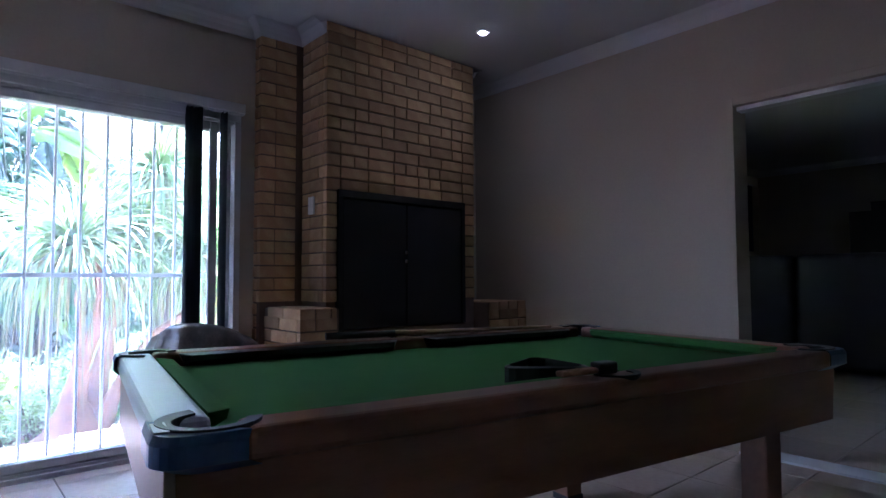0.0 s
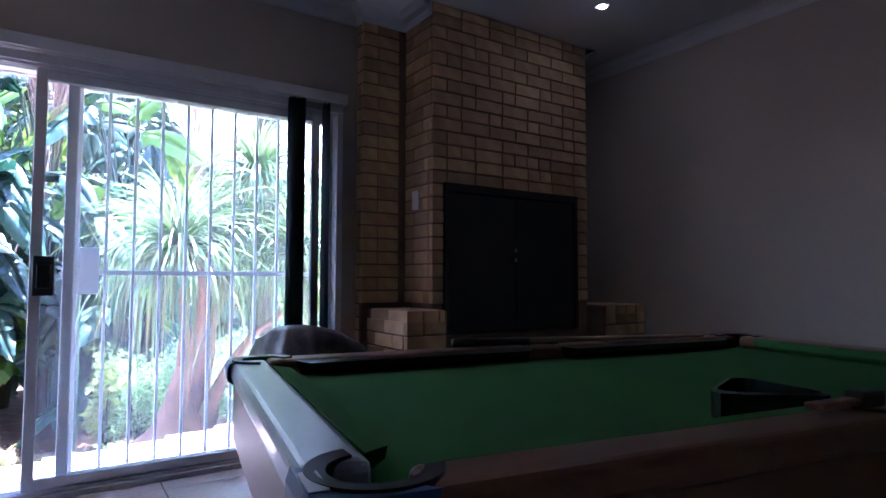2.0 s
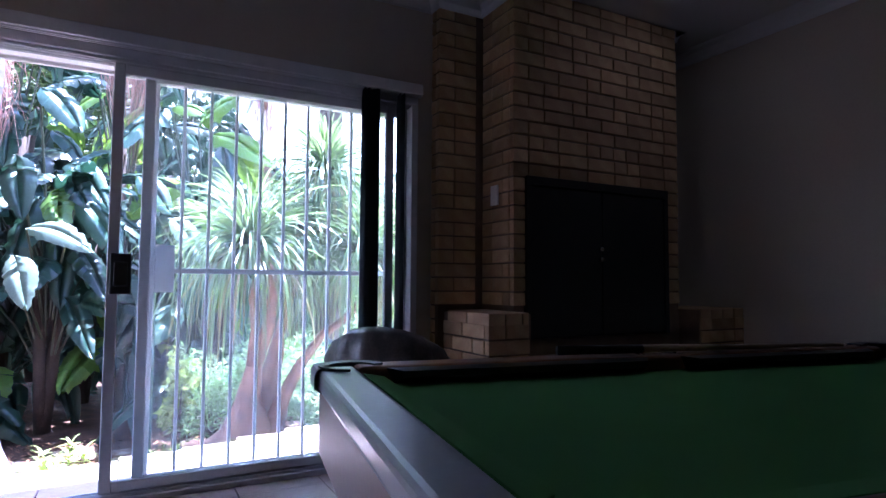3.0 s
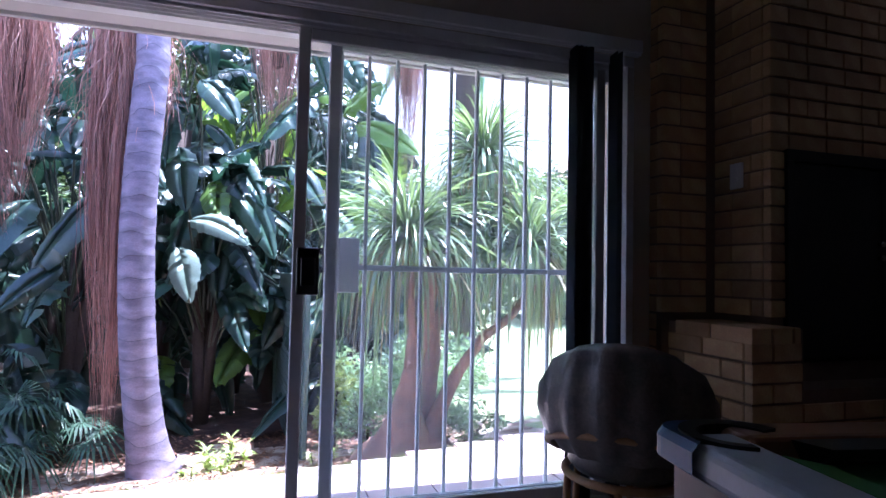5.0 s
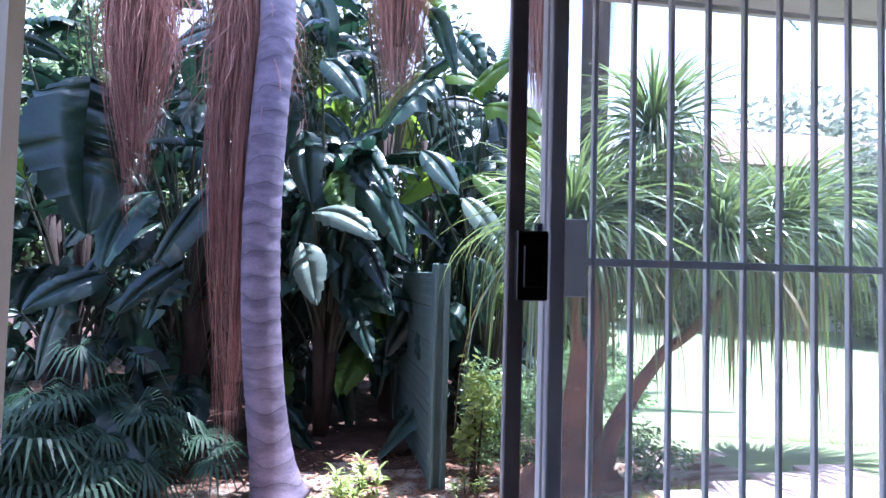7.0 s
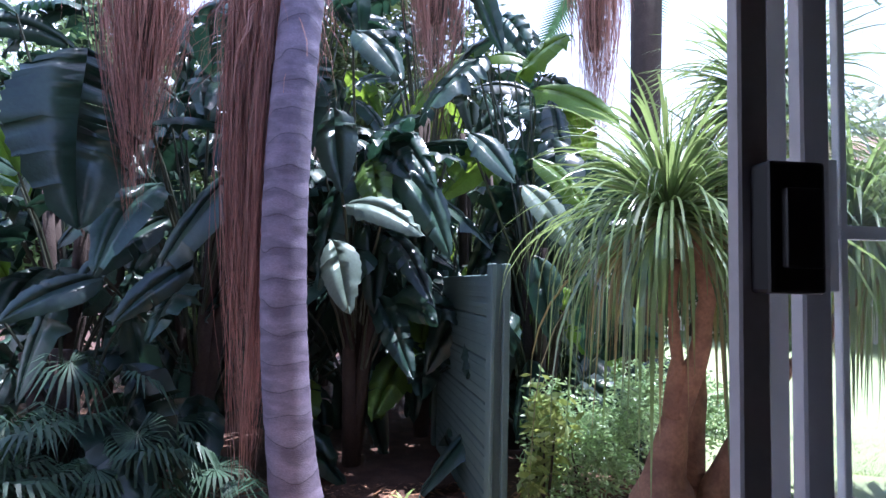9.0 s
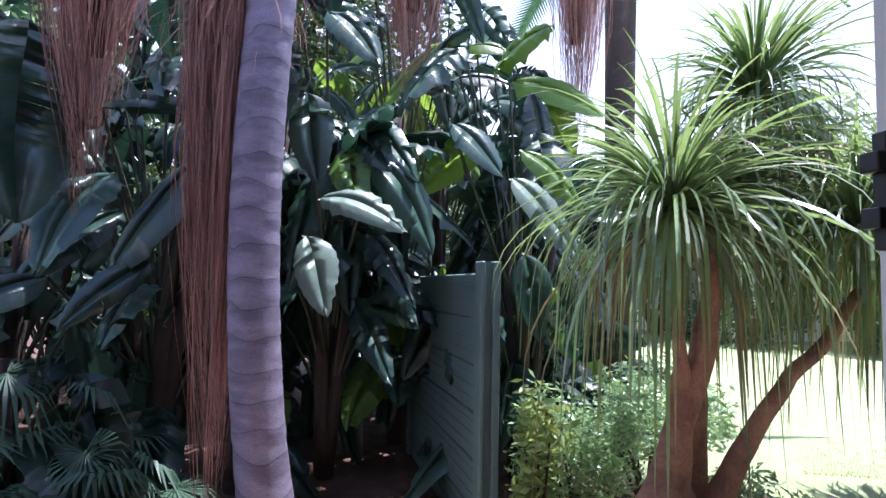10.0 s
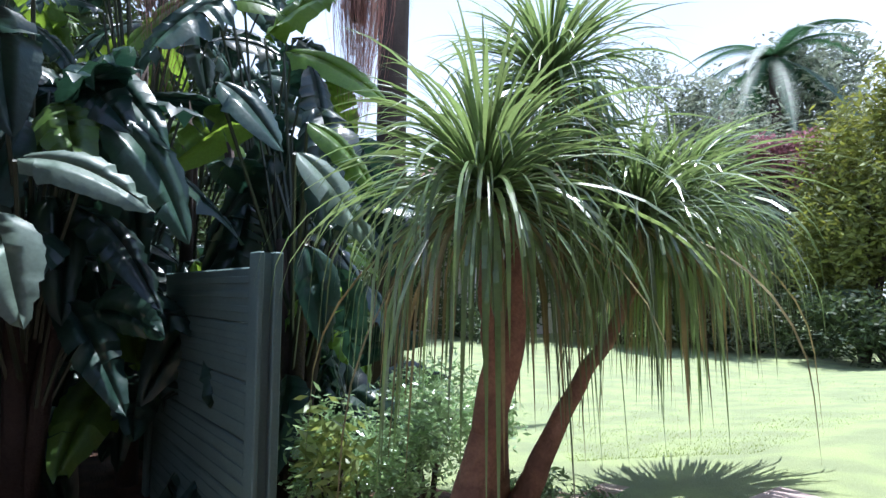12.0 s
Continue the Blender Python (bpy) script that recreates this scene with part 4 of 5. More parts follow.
def fan_palm(x, y, h, n, R, label, seed=1):
    r = random.Random(seed)
    z0 = gz(x, y) - 0.02
    t = thing("fan_palm", (x, y, z0), label, "garden plant", group="small fan palms")
    for k in range(n):
        a = r.uniform(0, math.tau)
        e = r.uniform(0.3, 1.3)
        L = h * r.uniform(0.55, 1.0)
        c = Vector((math.cos(a) * L * math.cos(e), math.sin(a) * L * math.cos(e), L * math.sin(e)))
        part("stalk", tube(bmesh.new(), [(0, 0, 0), c * 0.5 + Vector((0, 0, 0.03)), c], 0.005, 5), RIB, t)
        d = Vector((math.cos(a), math.sin(a), r.uniform(-0.9, 0.3))).normalized()
        side = Vector((-d.y, d.x, r.uniform(-0.4, 0.4))).normalized()
        bm = bmesh.new()
        rr = R * r.uniform(0.75, 1.1)
        for q in range(-12, 13):
            b = q / 12 * 2.3
            w = d * math.cos(b) + side * math.sin(b)
            l = rr * (0.75 + 0.25 * math.cos(b))
            p0, p1 = c, c + w * l * 0.55 + Vector((0, 0, 0.02 * r.random()))
            p2 = c + w * l - Vector((0, 0, l * r.uniform(0.25, 0.6)))
            s = w.cross(Vector((0, 0, 1))).normalized() * 0.011
            v = [bm.verts.new(p) for p in (p0, p1 - s, p1 + s, p2)]
            bm.faces.new((v[0], v[1], v[2]))
            bm.faces.new((v[1], v[3], v[2]))
        part("leaf", bm, FAN, t)


def leaf_cloud(bm, c, rad, n, size, r, hollow=0.5, flat=1.0):
    c, rad = Vector(c), Vector(rad)
    for k in range(n):
        d = Vector((r.gauss(0, 1), r.gauss(0, 1), r.gauss(0, 1))).normalized()
        bumpy = 1 + 0.35 * noise.noise(d * 2.3 + c)
        q = (hollow + (1 - hollow) * r.random()) * bumpy
        p = c + Vector((d.x * rad.x, d.y * rad.y, d.z * rad.z)) * q
        u = Vector((r.gauss(0, 1), r.gauss(0, 1), r.gauss(0, 0.6))).normalized()
        v = u.cross(Vector((r.gauss(0, 1), r.gauss(0, 1), r.gauss(0, 1)))).normalized()
        s = size * r.uniform(0.6, 1.3)
        vs = [bm.verts.new(p + w) for w in (-u * s, v * s * 0.32, u * s, -v * s * 0.32)]
        bm.faces.new(vs)


def shrub(name, x, y, rad, n, size, m, label, seed, zc=None, stems=6, group=""):
    r = random.Random(seed)
    z0 = gz(x, y) - 0.02
    t = thing(name, (x, y, z0), label, "shrub" if rad[2] < 1.2 else "tree", group)
    bm = bmesh.new()
    clumps = 9
    zc = zc if zc is not None else rad[2] * 0.95
    leaf_cloud(bm, (0, 0, zc), (rad[0] * 0.75, rad[1] * 0.75, rad[2] * 0.85), n // 3, size, r, 0.2)
    for k in range(clumps):
        a = math.tau * k / clumps + r.uniform(-0.3, 0.3)
        q = r.uniform(0.45, 0.8)
        leaf_cloud(bm, (math.cos(a) * rad[0] * q, math.sin(a) * rad[1] * q, zc + rad[2] * r.uniform(-0.5, 0.7)), tuple(v * r.uniform(0.3, 0.5) for v in rad), n * 2 // 3 // clumps, size, r, 0.3)
    part("foliage", bm, m, t)
    for k in range(stems):
        a = r.uniform(0, math.tau)
        q = r.uniform(0.2, 0.6)
        w = max(0.006, rad[2] * 0.03)
        part("branch", tube(bmesh.new(), [(0.02 * math.cos(a), 0.02 * math.sin(a), 0), (math.cos(a) * rad[0] * q * 0.5, math.sin(a) * rad[1] * q * 0.5, zc * 0.6), (math.cos(a) * rad[0] * q, math.sin(a) * rad[1] * q, zc * 1.2)], [w, w * 0.7, w * 0.4], 6), BARK, t, smooth=True)
    return t


palm_trunk()
ponytail()

# fence of precast panels
fence = thing("concrete_fence", (-2.67, 0.06, gz(-2.67, 0.06) - 0.05), "green-painted precast concrete fence panels between slotted posts", "fence", turn=3)
fz = fence.location.z
for k in range(6):
    bm = bmesh.new()
    z = -fz + 1.07 - 0.27 * (6 - k)
    box(bm, (-1.98, -0.055, z + 0.003), (-0.05, -0.015, z + 0.267), 0.008, 1)
    panel = part("panel", bm, CONCRETE, fence)
    for g in range(3):
        bm = bmesh.new()
        box(bm, (-1.90, -0.062, z + 0.05 + g * 0.07), (-0.12, -0.055, z + 0.085 + g * 0.07), 0.003, 1)
        part("ridge", bm, CONCRETE, panel)
for px in (0.0, -2.04):
    bm = bmesh.new()
    top = 1.13 - fz
    box(bm, (px - 0.06, -0.085, 0.0), (px + 0.06, -0.057, top), 0.006, 1)
    box(bm, (px - 0.06, -0.012, 0.0), (px + 0.06, 0.03, top), 0.006, 1)
    box(bm, (px - 0.02 if px > -1 else px - 0.02, -0.057, 0.0), (px + 0.02, -0.012, top - 0.003))
    part("post", bm, CONCRETE, fence, "slotted concrete post")

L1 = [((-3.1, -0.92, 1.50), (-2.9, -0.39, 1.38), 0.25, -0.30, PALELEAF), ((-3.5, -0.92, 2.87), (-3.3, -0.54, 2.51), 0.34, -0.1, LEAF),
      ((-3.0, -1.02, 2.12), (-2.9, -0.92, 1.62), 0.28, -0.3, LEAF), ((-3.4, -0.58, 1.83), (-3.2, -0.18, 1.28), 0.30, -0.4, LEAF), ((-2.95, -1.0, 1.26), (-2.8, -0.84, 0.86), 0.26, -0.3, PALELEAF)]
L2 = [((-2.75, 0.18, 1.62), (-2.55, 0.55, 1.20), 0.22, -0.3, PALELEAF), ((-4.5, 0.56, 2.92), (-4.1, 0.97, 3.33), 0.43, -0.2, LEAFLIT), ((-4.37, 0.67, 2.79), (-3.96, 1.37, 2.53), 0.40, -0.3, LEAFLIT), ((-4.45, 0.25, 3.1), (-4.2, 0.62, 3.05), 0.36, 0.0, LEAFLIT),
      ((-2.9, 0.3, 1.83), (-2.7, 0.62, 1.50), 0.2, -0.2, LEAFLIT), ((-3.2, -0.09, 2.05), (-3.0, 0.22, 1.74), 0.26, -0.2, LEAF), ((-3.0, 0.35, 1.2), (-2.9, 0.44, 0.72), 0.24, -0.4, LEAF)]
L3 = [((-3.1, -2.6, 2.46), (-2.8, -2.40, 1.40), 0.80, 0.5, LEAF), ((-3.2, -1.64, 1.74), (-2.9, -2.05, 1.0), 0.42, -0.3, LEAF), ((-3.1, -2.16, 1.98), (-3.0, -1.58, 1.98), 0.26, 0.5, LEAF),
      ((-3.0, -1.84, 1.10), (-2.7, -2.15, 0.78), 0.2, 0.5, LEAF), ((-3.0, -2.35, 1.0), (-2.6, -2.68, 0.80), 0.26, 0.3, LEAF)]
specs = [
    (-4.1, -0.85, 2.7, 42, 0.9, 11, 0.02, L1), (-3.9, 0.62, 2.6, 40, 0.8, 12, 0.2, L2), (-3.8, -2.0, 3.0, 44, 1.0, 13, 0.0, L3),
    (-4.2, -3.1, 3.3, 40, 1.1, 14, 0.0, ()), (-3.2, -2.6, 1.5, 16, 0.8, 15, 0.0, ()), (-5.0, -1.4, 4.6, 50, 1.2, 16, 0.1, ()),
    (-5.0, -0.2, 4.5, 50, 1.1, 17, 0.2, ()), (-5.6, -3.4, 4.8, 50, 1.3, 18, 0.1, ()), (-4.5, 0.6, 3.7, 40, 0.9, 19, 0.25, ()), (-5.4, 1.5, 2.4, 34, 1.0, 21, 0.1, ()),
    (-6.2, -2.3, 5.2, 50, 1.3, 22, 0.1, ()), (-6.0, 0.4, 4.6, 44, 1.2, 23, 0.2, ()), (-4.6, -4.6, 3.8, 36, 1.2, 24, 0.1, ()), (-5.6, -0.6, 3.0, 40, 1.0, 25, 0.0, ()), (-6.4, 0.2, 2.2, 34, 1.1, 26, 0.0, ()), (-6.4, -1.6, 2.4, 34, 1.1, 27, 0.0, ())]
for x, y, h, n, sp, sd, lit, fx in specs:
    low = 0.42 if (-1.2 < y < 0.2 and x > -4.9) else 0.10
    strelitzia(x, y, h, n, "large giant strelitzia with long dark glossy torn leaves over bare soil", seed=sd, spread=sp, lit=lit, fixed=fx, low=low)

skirt(-2.78, -1.42, -0.25, 3.6, 0.20, 900, "curtain of stringy brown dead palm fronds hanging beside the trunk", 1)
skirt(-3.1, -2.22, 1.2, 3.9, 0.26, 800, "curtain of brown dead palm fronds hanging over dark leaves", 2)
skirt(-4.45, -0.20, 2.2, 5.2, 0.32, 700, "clump of brown dead fronds high among the strelitzia leaves", 3)
skirt(-4.37, 1.29, 2.0, 5.05, 0.30, 700, "violet-brown dead fronds hanging down above the fence", 4)
skirt(-4.0, -1.5, 1.5, 3.8, 0.25, 400, "brown dead fronds hanging in deep shade", 5)

for i, (x, y, h, n, R) in enumerate(((-3.0, -2.2, 0.75, 14, 0.34), (-2.65, -2.5, 0.85, 16, 0.38), (-2.85, -2.35, 1.0, 14, 0.36), (-2.4, -2.6, 0.80, 14, 0.38), (-2.9, -2.75, 1.1, 14, 0.38), (-2.5, -3.4, 1.0, 12, 0.38))):
    fan_palm(x, y, h, n, R, "low fan palm with finely split drooping dark green leaves", 30 + i)

shrub("shrub", -2.75, 0.62, (0.42, 0.42, 0.50), 5200, 0.026, BUSH, "dense small-leaved grey-green shrub beside the fence post", 41)
shrub("shrub", -3.3, 1.35, (0.6, 0.6, 0.55), 5200, 0.03, BUSH, "dense small-leaved green shrub behind the ponytail palm", 42)
shrub("shrub", -2.2, 1.35, (0.35, 0.3, 0.22), 1400, 0.025, BUSH, "low leafy shrub at the foot of the ponytail palm", 45)
shrub("yellow_shrub", -2.5, 0.28, (0.16, 0.16, 0.42), 420, 0.05, YELLOW, "thin yellow-green leafy shrub against the fence post", 43, zc=0.55)
def weed(x, y, n, size, label, seed):
    r = random.Random(seed)
    t = thing("weed", (x, y, gz(x, y) - 0.01), label, "weed", "weeds on the soil")
    for k in range(n):
        cx, cy, top = r.gauss(0, size * 0.5), r.gauss(0, size * 0.5), size * r.uniform(0.3, 1.0)
        sprig = part("sprig", tube(bmesh.new(), [(cx * 0.7, cy * 0.7, 0), (cx, cy, top)], 0.003, 5), RIB, t, smooth=True)
        for q in range(16):
            bm = bmesh.new()
            blade(bm, (cx, cy, top * (0.35 + 0.65 * q / 16)), q * 2.4, r.uniform(0.3, 1.2), size * r.uniform(0.35, 0.6), size * 0.11, droop=0.5, n=4)
            part("leaf", bm, YELLOW, sprig)


weed(-2.6, -0.56, 9, 0.22, "clump of pale green weeds on the bright soil", 44)
weed(-2.35, -0.78, 3, 0.12, "small pale green weeds beside the palm trunk", 46)
weed(-2.3, 0.18, 4, 0.14, "small green weeds at the foot of the fence", 47)

# far planting
FAR = (
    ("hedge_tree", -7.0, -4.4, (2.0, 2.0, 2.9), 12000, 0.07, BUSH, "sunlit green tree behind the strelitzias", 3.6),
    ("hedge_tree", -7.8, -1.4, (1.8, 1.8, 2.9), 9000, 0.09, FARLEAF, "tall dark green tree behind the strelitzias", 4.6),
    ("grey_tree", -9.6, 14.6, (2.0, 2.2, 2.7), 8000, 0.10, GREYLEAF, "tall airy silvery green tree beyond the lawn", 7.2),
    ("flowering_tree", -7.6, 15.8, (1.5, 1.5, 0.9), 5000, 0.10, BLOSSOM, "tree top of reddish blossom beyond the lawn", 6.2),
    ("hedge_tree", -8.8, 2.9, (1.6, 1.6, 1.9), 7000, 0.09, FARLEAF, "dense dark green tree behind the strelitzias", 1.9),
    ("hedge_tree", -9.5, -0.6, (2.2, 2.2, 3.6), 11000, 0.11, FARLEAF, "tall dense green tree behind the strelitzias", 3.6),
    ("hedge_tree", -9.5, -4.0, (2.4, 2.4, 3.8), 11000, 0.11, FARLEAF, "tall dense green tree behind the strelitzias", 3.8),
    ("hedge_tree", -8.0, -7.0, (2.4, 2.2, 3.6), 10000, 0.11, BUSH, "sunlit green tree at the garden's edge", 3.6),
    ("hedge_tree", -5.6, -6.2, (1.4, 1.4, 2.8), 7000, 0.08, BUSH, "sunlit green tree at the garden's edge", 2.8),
    ("grey_tree", -11.0, 14.5, (2.6, 2.6, 2.6), 12000, 0.12, GREYLEAF, "silvery green bushy tree beyond the lawn", 2.6),
    ("hedge_tree", -17, 9.5, (3.2, 3.4, 3.2), 11000, 0.14, FARLEAF, "green hedge tree beyond the lawn", 3.2),
    ("grey_tree", -9.0, 16.5, (2.6, 2.6, 2.9), 11000, 0.13, GREYLEAF, "silvery green bushy tree beyond the lawn", 3.0),
    ("hedge_tree", -10.3, 16.0, (1.7, 2.0, 2.2), 9000, 0.10, FARLEAF, "dark hedge tree beyond the lawn", 1.9),
    ("conifer", -5.3, 13.8, (1.3, 1.3, 3.6), 16000, 0.095, OLIVE, "tall olive-green conifer beyond the lawn", 3.9),
    ("conifer", -3.9, 14.6, (1.5, 1.5, 3.9), 11000, 0.09, OLIVE, "tall olive-green conifer beyond the lawn", 3.6),
    ("hedge_tree", -3.8, 17.0, (2.6, 2.6, 3.6), 9000, 0.12, FARLEAF, "dark green tree beyond the lawn", 3.2),
    ("hedge_tree", -27, 26.0, (6, 9, 6.0), 9000, 0.3, GREYLEAF, "tall hazy trees in the distance", 5.2),
    ("hedge_tree", -15, 34.0, (8, 6, 6.5), 9000, 0.3, FARLEAF, "tall dark trees in the distance", 5.5),
    ("grey_tree", -8.6, 13.2, (1.9, 1.9, 2.4), 12000, 0.10, GREYLEAF, "silvery green bushy tree beyond the lawn", 2.6),
    ("hedge", -4.6, 13.0, (1.9, 1.3, 0.95), 7000, 0.08, FARLEAF, "low dark hedge at the end of the lawn", 0.9),
    ("hedge", -7.6, 14.0, (2.2, 1.4, 1.05), 7000, 0.08, FARLEAF, "low dark hedge at the end of the lawn", 1.0),
    ("hedge", -10.8, 12.6, (2.2, 1.4, 1.05), 7000, 0.08, FARLEAF, "low dark hedge at the end of the lawn", 1.0),
    ("hedge", -14.2, 10.6, (2.2, 1.6, 1.1), 7000, 0.09, FARLEAF, "low dark hedge at the end of the lawn", 1.0),
    ("hedge_tree", -12.5, 14.0, (2.6, 2.6, 3.7), 14000, 0.12, GREYLEAF, "grey-green tall tree beyond the lawn", 4.0),
    ("hedge_tree", -11.0, 23.0, (3.4, 3.4, 4.8), 15000, 0.17, GREYLEAF, "tall feathery grey-green tree in the distance", 7.4),
    ("hedge_tree", -28, 8.0, (6, 7, 4.0), 9000, 0.3, FARLEAF, "tall dark trees in the distance", 3.6),
)
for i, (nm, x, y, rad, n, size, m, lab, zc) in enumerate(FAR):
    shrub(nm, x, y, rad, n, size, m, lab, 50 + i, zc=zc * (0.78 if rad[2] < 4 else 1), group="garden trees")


def bare_palm(x, y, h, r0, label, seed, fronds=22):
    r = random.Random(seed)
    t = thing("palm_tree", (x, y, -0.52), label, "palm tree", "far palms")
    part("trunk", tube(bmesh.new(), [(0, 0, 0), (0.05, 0, h * 0.5), (0, 0.05, h)], [r0 * 1.2, r0, r0 * 1.1], 12), BARK, t, smooth=True)
    bm = bmesh.new()
    for k in range(fronds):
        frond(bm, Vector((0, 0.05, h)), math.tau * k / fronds + r.uniform(-0.2, 0.2), r.uniform(-0.5, 1.2), h * 0.26 + 0.8, leaf=0.5, n=70)
    part("crown", bm, FAN, t, "grey-green feather fronds")


bare_palm(-6.4, 2.75, 6.6, 0.19, "old palm with a rough dark trunk and hanging dead fronds", 61, 7)
bare_palm(-15, 21.0, 6.6, 0.3, "tall palm with feather fronds in the distance", 62)
bare_palm(-9.9, 20.0, 9.8, 0.16, "tall palm with feather fronds in the distance", 64)
bare_palm(-12, 22.0, 7.2, 0.3, "tall palm with feather fronds in the distance", 63)

house = thing("house", (-15, 12.0, -0.52), "cream plastered neighbouring house with a tiled roof and barred window", "house")
bm = bmesh.new()
box(bm, (-5, -1.5, 0), (0, 8, 5.2))
part("wall", bm, HOUSEWALL, house)
bm = bmesh.new()
v = [bm.verts.new(p) for p in ((0.5, -2, 5.15), (0.5, 8.5, 5.15), (-5.5, 8.5, 5.15), (-5.5, -2, 5.15), (-2.5, 0.5, 7.0), (-2.5, 6, 7.0))]
for f in ((0, 1, 5, 4), (1, 2, 5), (2, 3, 4, 5), (3, 0, 4), (0, 3, 2, 1)):
    bm.faces.new([v[i] for i in f])
part("roof", bm, ROOFM, house)
wn1 = part("window", boxes(((0.003, -0.1, 3.3), (0.03, 0.9, 4.4))), BLACK, house)
part("window_frame", boxes(((0.03, -0.1, 3.3), (0.06, -0.04, 4.4)), ((0.03, 0.84, 3.3), (0.06, 0.9, 4.4)), ((0.03, -0.04, 4.34), (0.06, 0.84, 4.4)), ((0.03, -0.04, 3.3), (0.06, 0.84, 3.36)), ((0.03, 0.37, 3.36), (0.06, 0.43, 4.34)), ((0.03, -0.04, 3.82), (0.06, 0.37, 3.88)), ((0.03, 0.43, 3.82), (0.06, 0.84, 3.88))), WHITEMETAL, wn1)


def litter():
    r = random.Random(71)
    bm = bmesh.new()
    for k in range(5200):
        x, y = r.uniform(-3.6, -1.1), r.uniform(-3.2, 1.5)
        z = gz(x, y) + 0.008
        a = r.uniform(0, math.tau)
        s = r.uniform(0.012, 0.04)
        u = Vector((math.cos(a), math.sin(a), r.uniform(-0.2, 0.5))) * s
        v = Vector((-math.sin(a), math.cos(a), r.uniform(-0.3, 0.3))) * s * 0.35
        p = Vector((x, y, z + 0.006))
        bm.faces.new([bm.verts.new(p + w) for w in (-u, v, u, -v)])
    tagged(finish("leaf_litter", bm, LITTER), "scattered brown fallen leaves on the soil", "leaf litter", kind="stuff")


litter()


def grass(name, n, area, h, m, label, seed, edge=None):
    r = random.Random(seed)
    bm = bmesh.new()
    for k in range(n):
        x, y = area(r)
        z = gz(x, y) - 0.004
        a = r.uniform(0, math.tau)
        hh = h * r.uniform(0.5, 1.3)
        w = Vector((math.cos(a), math.sin(a), 0)) * 0.003
        l = Vector((r.uniform(-0.5, 0.5), r.uniform(-0.5, 0.5), 1)) * hh
        p = Vector((x, y, z))
        bm.faces.new([bm.verts.new(q) for q in (p - w, p + w, p + l)])
    tagged(finish(name, bm, m), label, "grass", kind="stuff")


def lawn_area(r):
    d = 1.2 + 9 * r.random() ** 1.6
    a = r.uniform(0.0, 1.0)
    return -1.9 - d * 0.8 * a - 0.2, 1.75 + d * (1.15 - a * 0.6)


def edge_area(r):
    y = r.uniform(-2.6, 1.4)
    return patio_edge(y) - 0.02 - abs(r.gauss(0, 0.15)), y


grass("lawn_grass", 9000, lawn_area, 0.018, YELLOW, "sunlit mown lawn", 81)
grass("edge_grass", 4200, edge_area, 0.05, YELLOW, "straggling grass along the patio's edge", 82)

# ---- pieces: bricks, tiles ----
CACHE = {}


def piece_mesh(size, bev, material, name):
    key = (tuple(round(s, 3) for s in size), material.name)
    if key not in CACHE:
        bm = bmesh.new()
        box(bm, [-s / 2 for s in size], [s / 2 for s in size], bev, 1)
        me = bpy.data.meshes.new(name)
        bm.to_mesh(me)
        bm.free()
        me.materials.append(material)
        CACHE[key] = me
    return CACHE[key]


def piece(name, c, size, material, parent, bev=0.003):
    ob = new(name, piece_mesh(size, bev, material, name))
    ob.parent = parent
    ob.location = Vector(c) - parent.matrix_world.translation if parent.type == "EMPTY" else Vector(c)
    return ob


bpy.context.view_layer.update()
RB = random.Random(5)
CH, BH = 0.0795, 0.0695
top = CZ - 0.085


def brick_face(axis, plane, a0, a1, z0, z1, outward, thick=0.04, phase=0, uneven=0.002, holes=()):
    k0 = int(math.ceil((z0 - FZ) / CH - 0.01))
    k = k0
    while FZ + k * CH + BH <= z1 + 0.02:
        z = FZ + k * CH
        a = a0
        first = True
        while a < a1 - 0.02:
            L = 0.105 if (first and (k + phase) % 2) else (0.215 if RB.random() < 0.72 else 0.105)
            first = False
            if a + L > a1 - 0.05:
                L = a1 - a
            mid_a = a + L / 2
            skip = False
            for h0, h1, hz0, hz1 in holes:
                if z + BH > hz0 + 0.01 and z < hz1 - 0.01:
                    if a < h0 and a + L > h0 - 0.0:
                        L = h0 - a
                    elif h0 - 0.001 <= a < h1:
                        a = h1
                        skip = True
            if skip:
                continue
            if L > 0.03:
                off = outward * (-thick / 2 + RB.uniform(-uneven, uneven))
                l = round(L - 0.006, 2) if L > 0.1 else round(L - 0.006, 3)
                if axis == "x":
                    piece("brick", (plane + off, a + L / 2, z + BH / 2), (thick, l, BH), BRICK, braai)
                else:
                    piece("brick", (a + L / 2, plane + off, z + BH / 2), (l, thick, BH), BRICK, braai)
            a += L
        k += 1


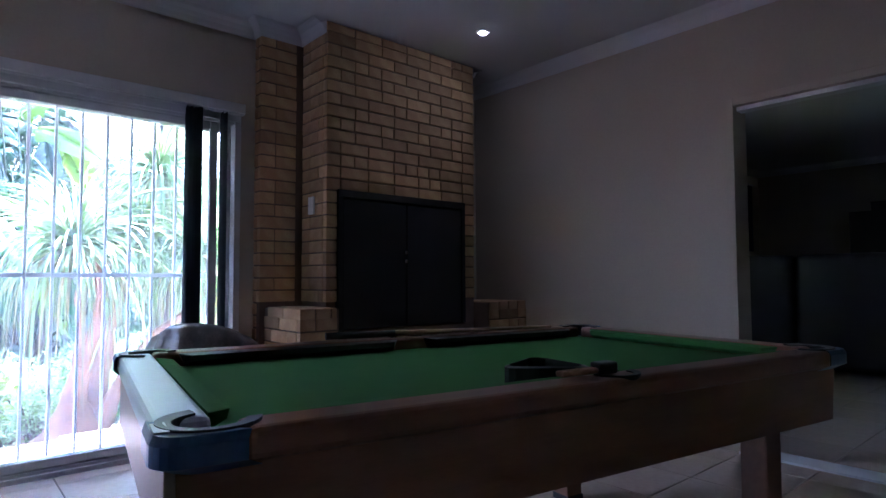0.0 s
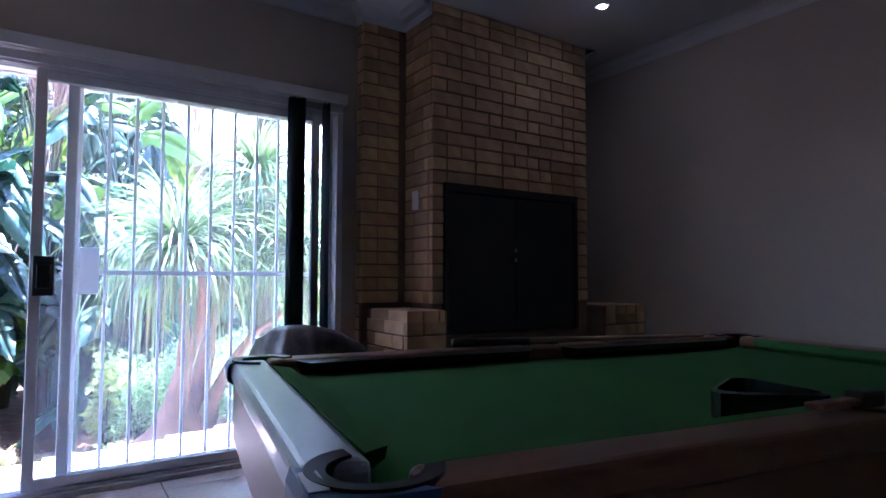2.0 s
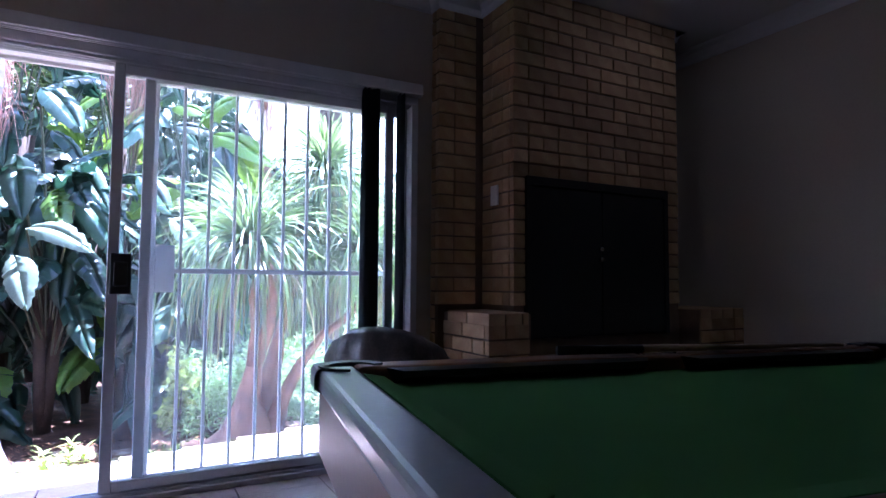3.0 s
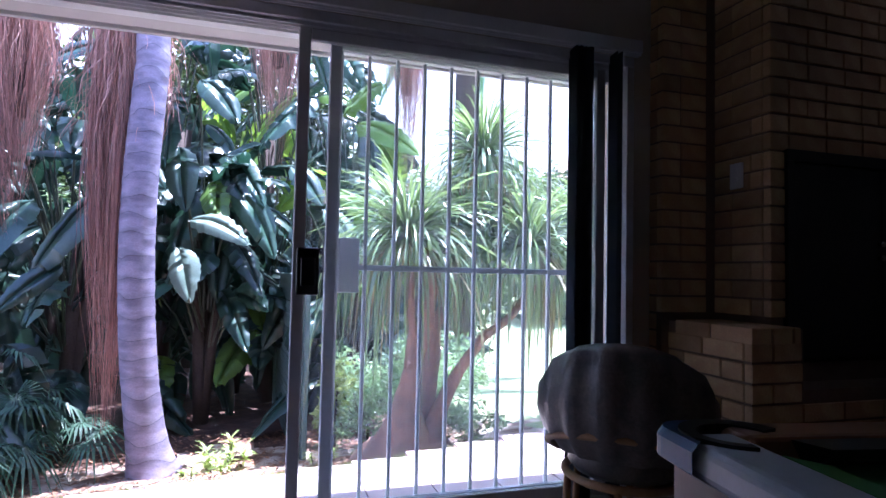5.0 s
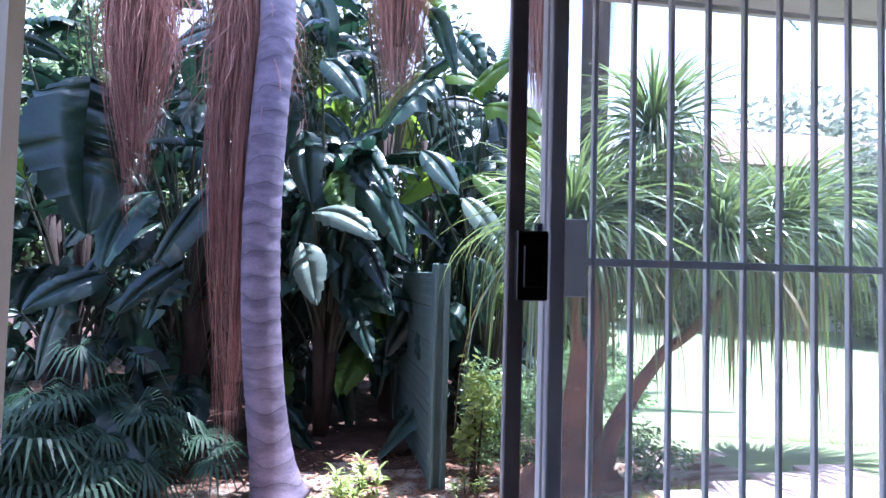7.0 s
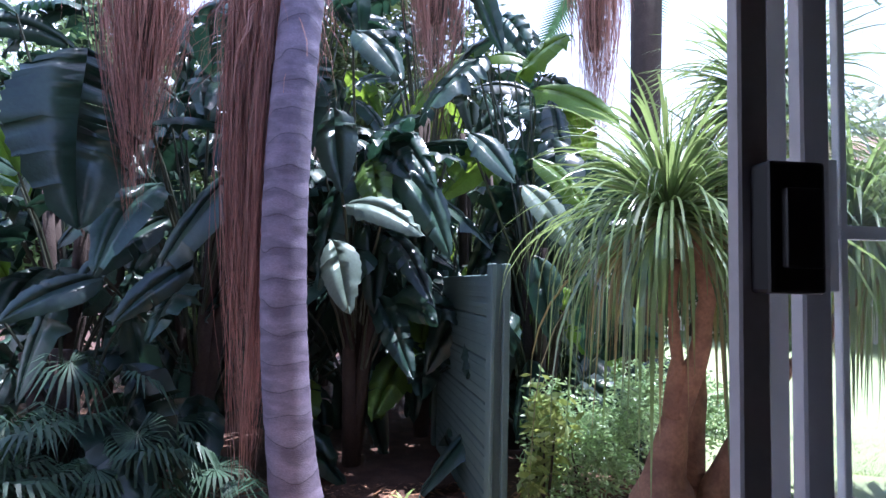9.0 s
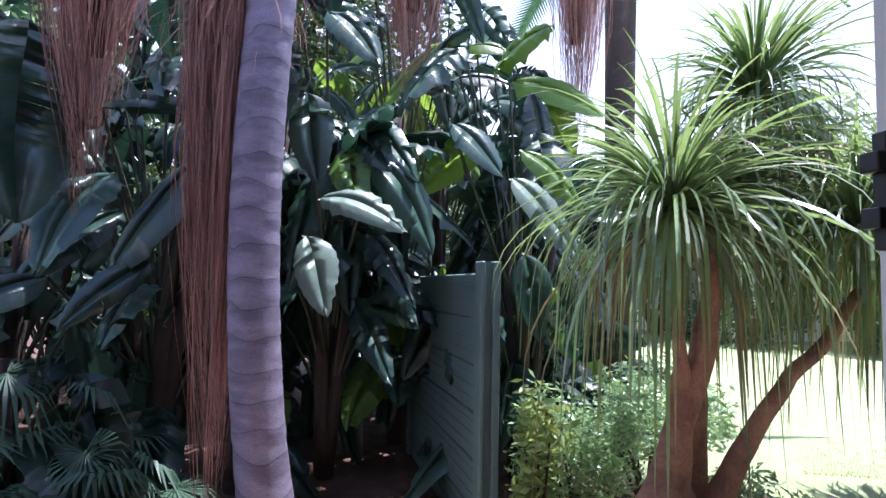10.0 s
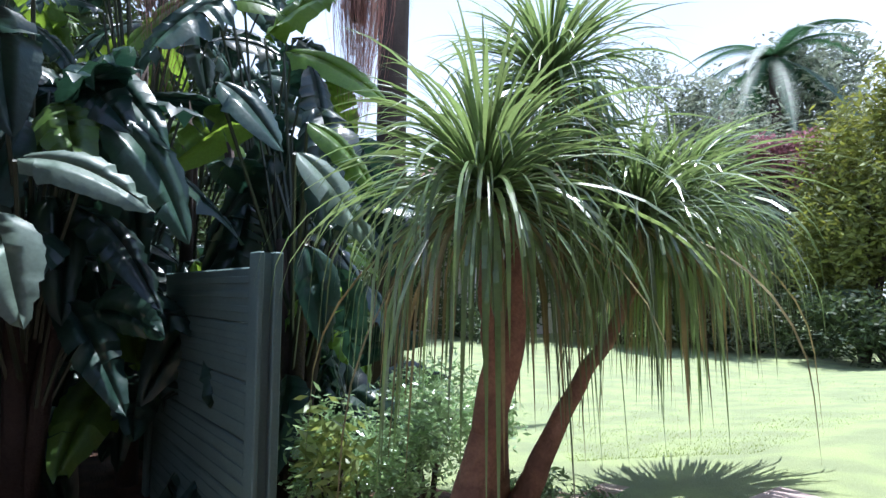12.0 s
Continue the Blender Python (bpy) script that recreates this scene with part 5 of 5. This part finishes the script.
brick_face("x", BX, BY0, BY1, HZ, CZ - 0.02, 1, holes=((OY0, OY1, OZ0 - 0.2, OZ1),))
brick_face("y", BY0, 0.125, BX - 0.041, HZ, top + 0.06, -1, phase=1)
brick_face("y", BY1, 0.03, BX - 0.041, HZ, top + 0.06, 1, phase=1)
brick_face("x", 0.125, 1.43, BY0 - 0.041, HZ, top + 0.06, 1, phase=1)
brick_face("y", 1.43, 0.03, 0.084, FZ, top + 0.06, -1)
brick_face("x", 0.60, 1.47, BY0, 0.3, HZ - CH * 0.9, 1)
brick_face("y", 1.47, 0.12, 0.56, 0.3, HZ - CH * 0.9, -1, phase=1)
brick_face("x", 0.60, BY1, YR - 0.003, 0.3, HZ - CH * 0.9, 1)
brick_face("x", 0.60, BY0, BY1, 0.3, 0.66, 1)
for y0, y1 in ((1.47, BY0 - 0.003), (BY1 + 0.003, YR - 0.003)):
    yy = y0
    while yy < y1 - 0.03:
        w = min(0.105, y1 - yy)
        piece("brick", (0.49, yy + w / 2, HZ - 0.035), (0.215, round(w - 0.008, 3), 0.07), BRICK, braai)
        piece("brick", (0.27, yy + w / 2, HZ - 0.035), (0.21, round(w - 0.008, 3), 0.07), BRICK, braai)
        yy += w

yy = BY0
while yy < BY1 - 0.03:
    w = min(0.215 if RB.random() < 0.8 else 0.105, BY1 - yy)
    piece("brick", (BX - 0.02, yy + w / 2, CZ - 0.033), (0.04, round(w - 0.01, 3), 0.055), BRICK, braai)
    yy += w

P = 0.41
for i in range(-1, 16):
    for k in range(-9, 25):
        x, y = 0.175 + P * (i - 0.5), 0.37 + P * (k - 0.5) + P
        x0, x1 = max(x - P / 2 + 0.003, 0.045), min(x + P / 2 - 0.003, XB)
        y0, y1 = max(y - P / 2 + 0.003, YL), min(y + P / 2 - 0.003, YN)
        if x1 - x0 > 0.03 and y1 - y0 > 0.03:
            piece("tile", ((x0 + x1) / 2, (y0 + y1) / 2, FZ - 0.006), (round(x1 - x0, 3), round(y1 - y0, 3), 0.012), TILE, floor, 0.0015)
P2 = 0.345
for k in range(-12, 6):
    y = 0.21 + P2 * (k + 0.5)
    x1, lim = -0.205, patio_edge(y)
    i = 0
    while x1 - lim > 0.04:
        x0 = max(x1 - P2, lim)
        piece("tile", ((x0 + x1) / 2, y, -0.009), (round(x1 - x0 - 0.007, 3), P2 - 0.007, 0.03), PAVER, patio, 0.003)
        x1 -= P2
        i += 1
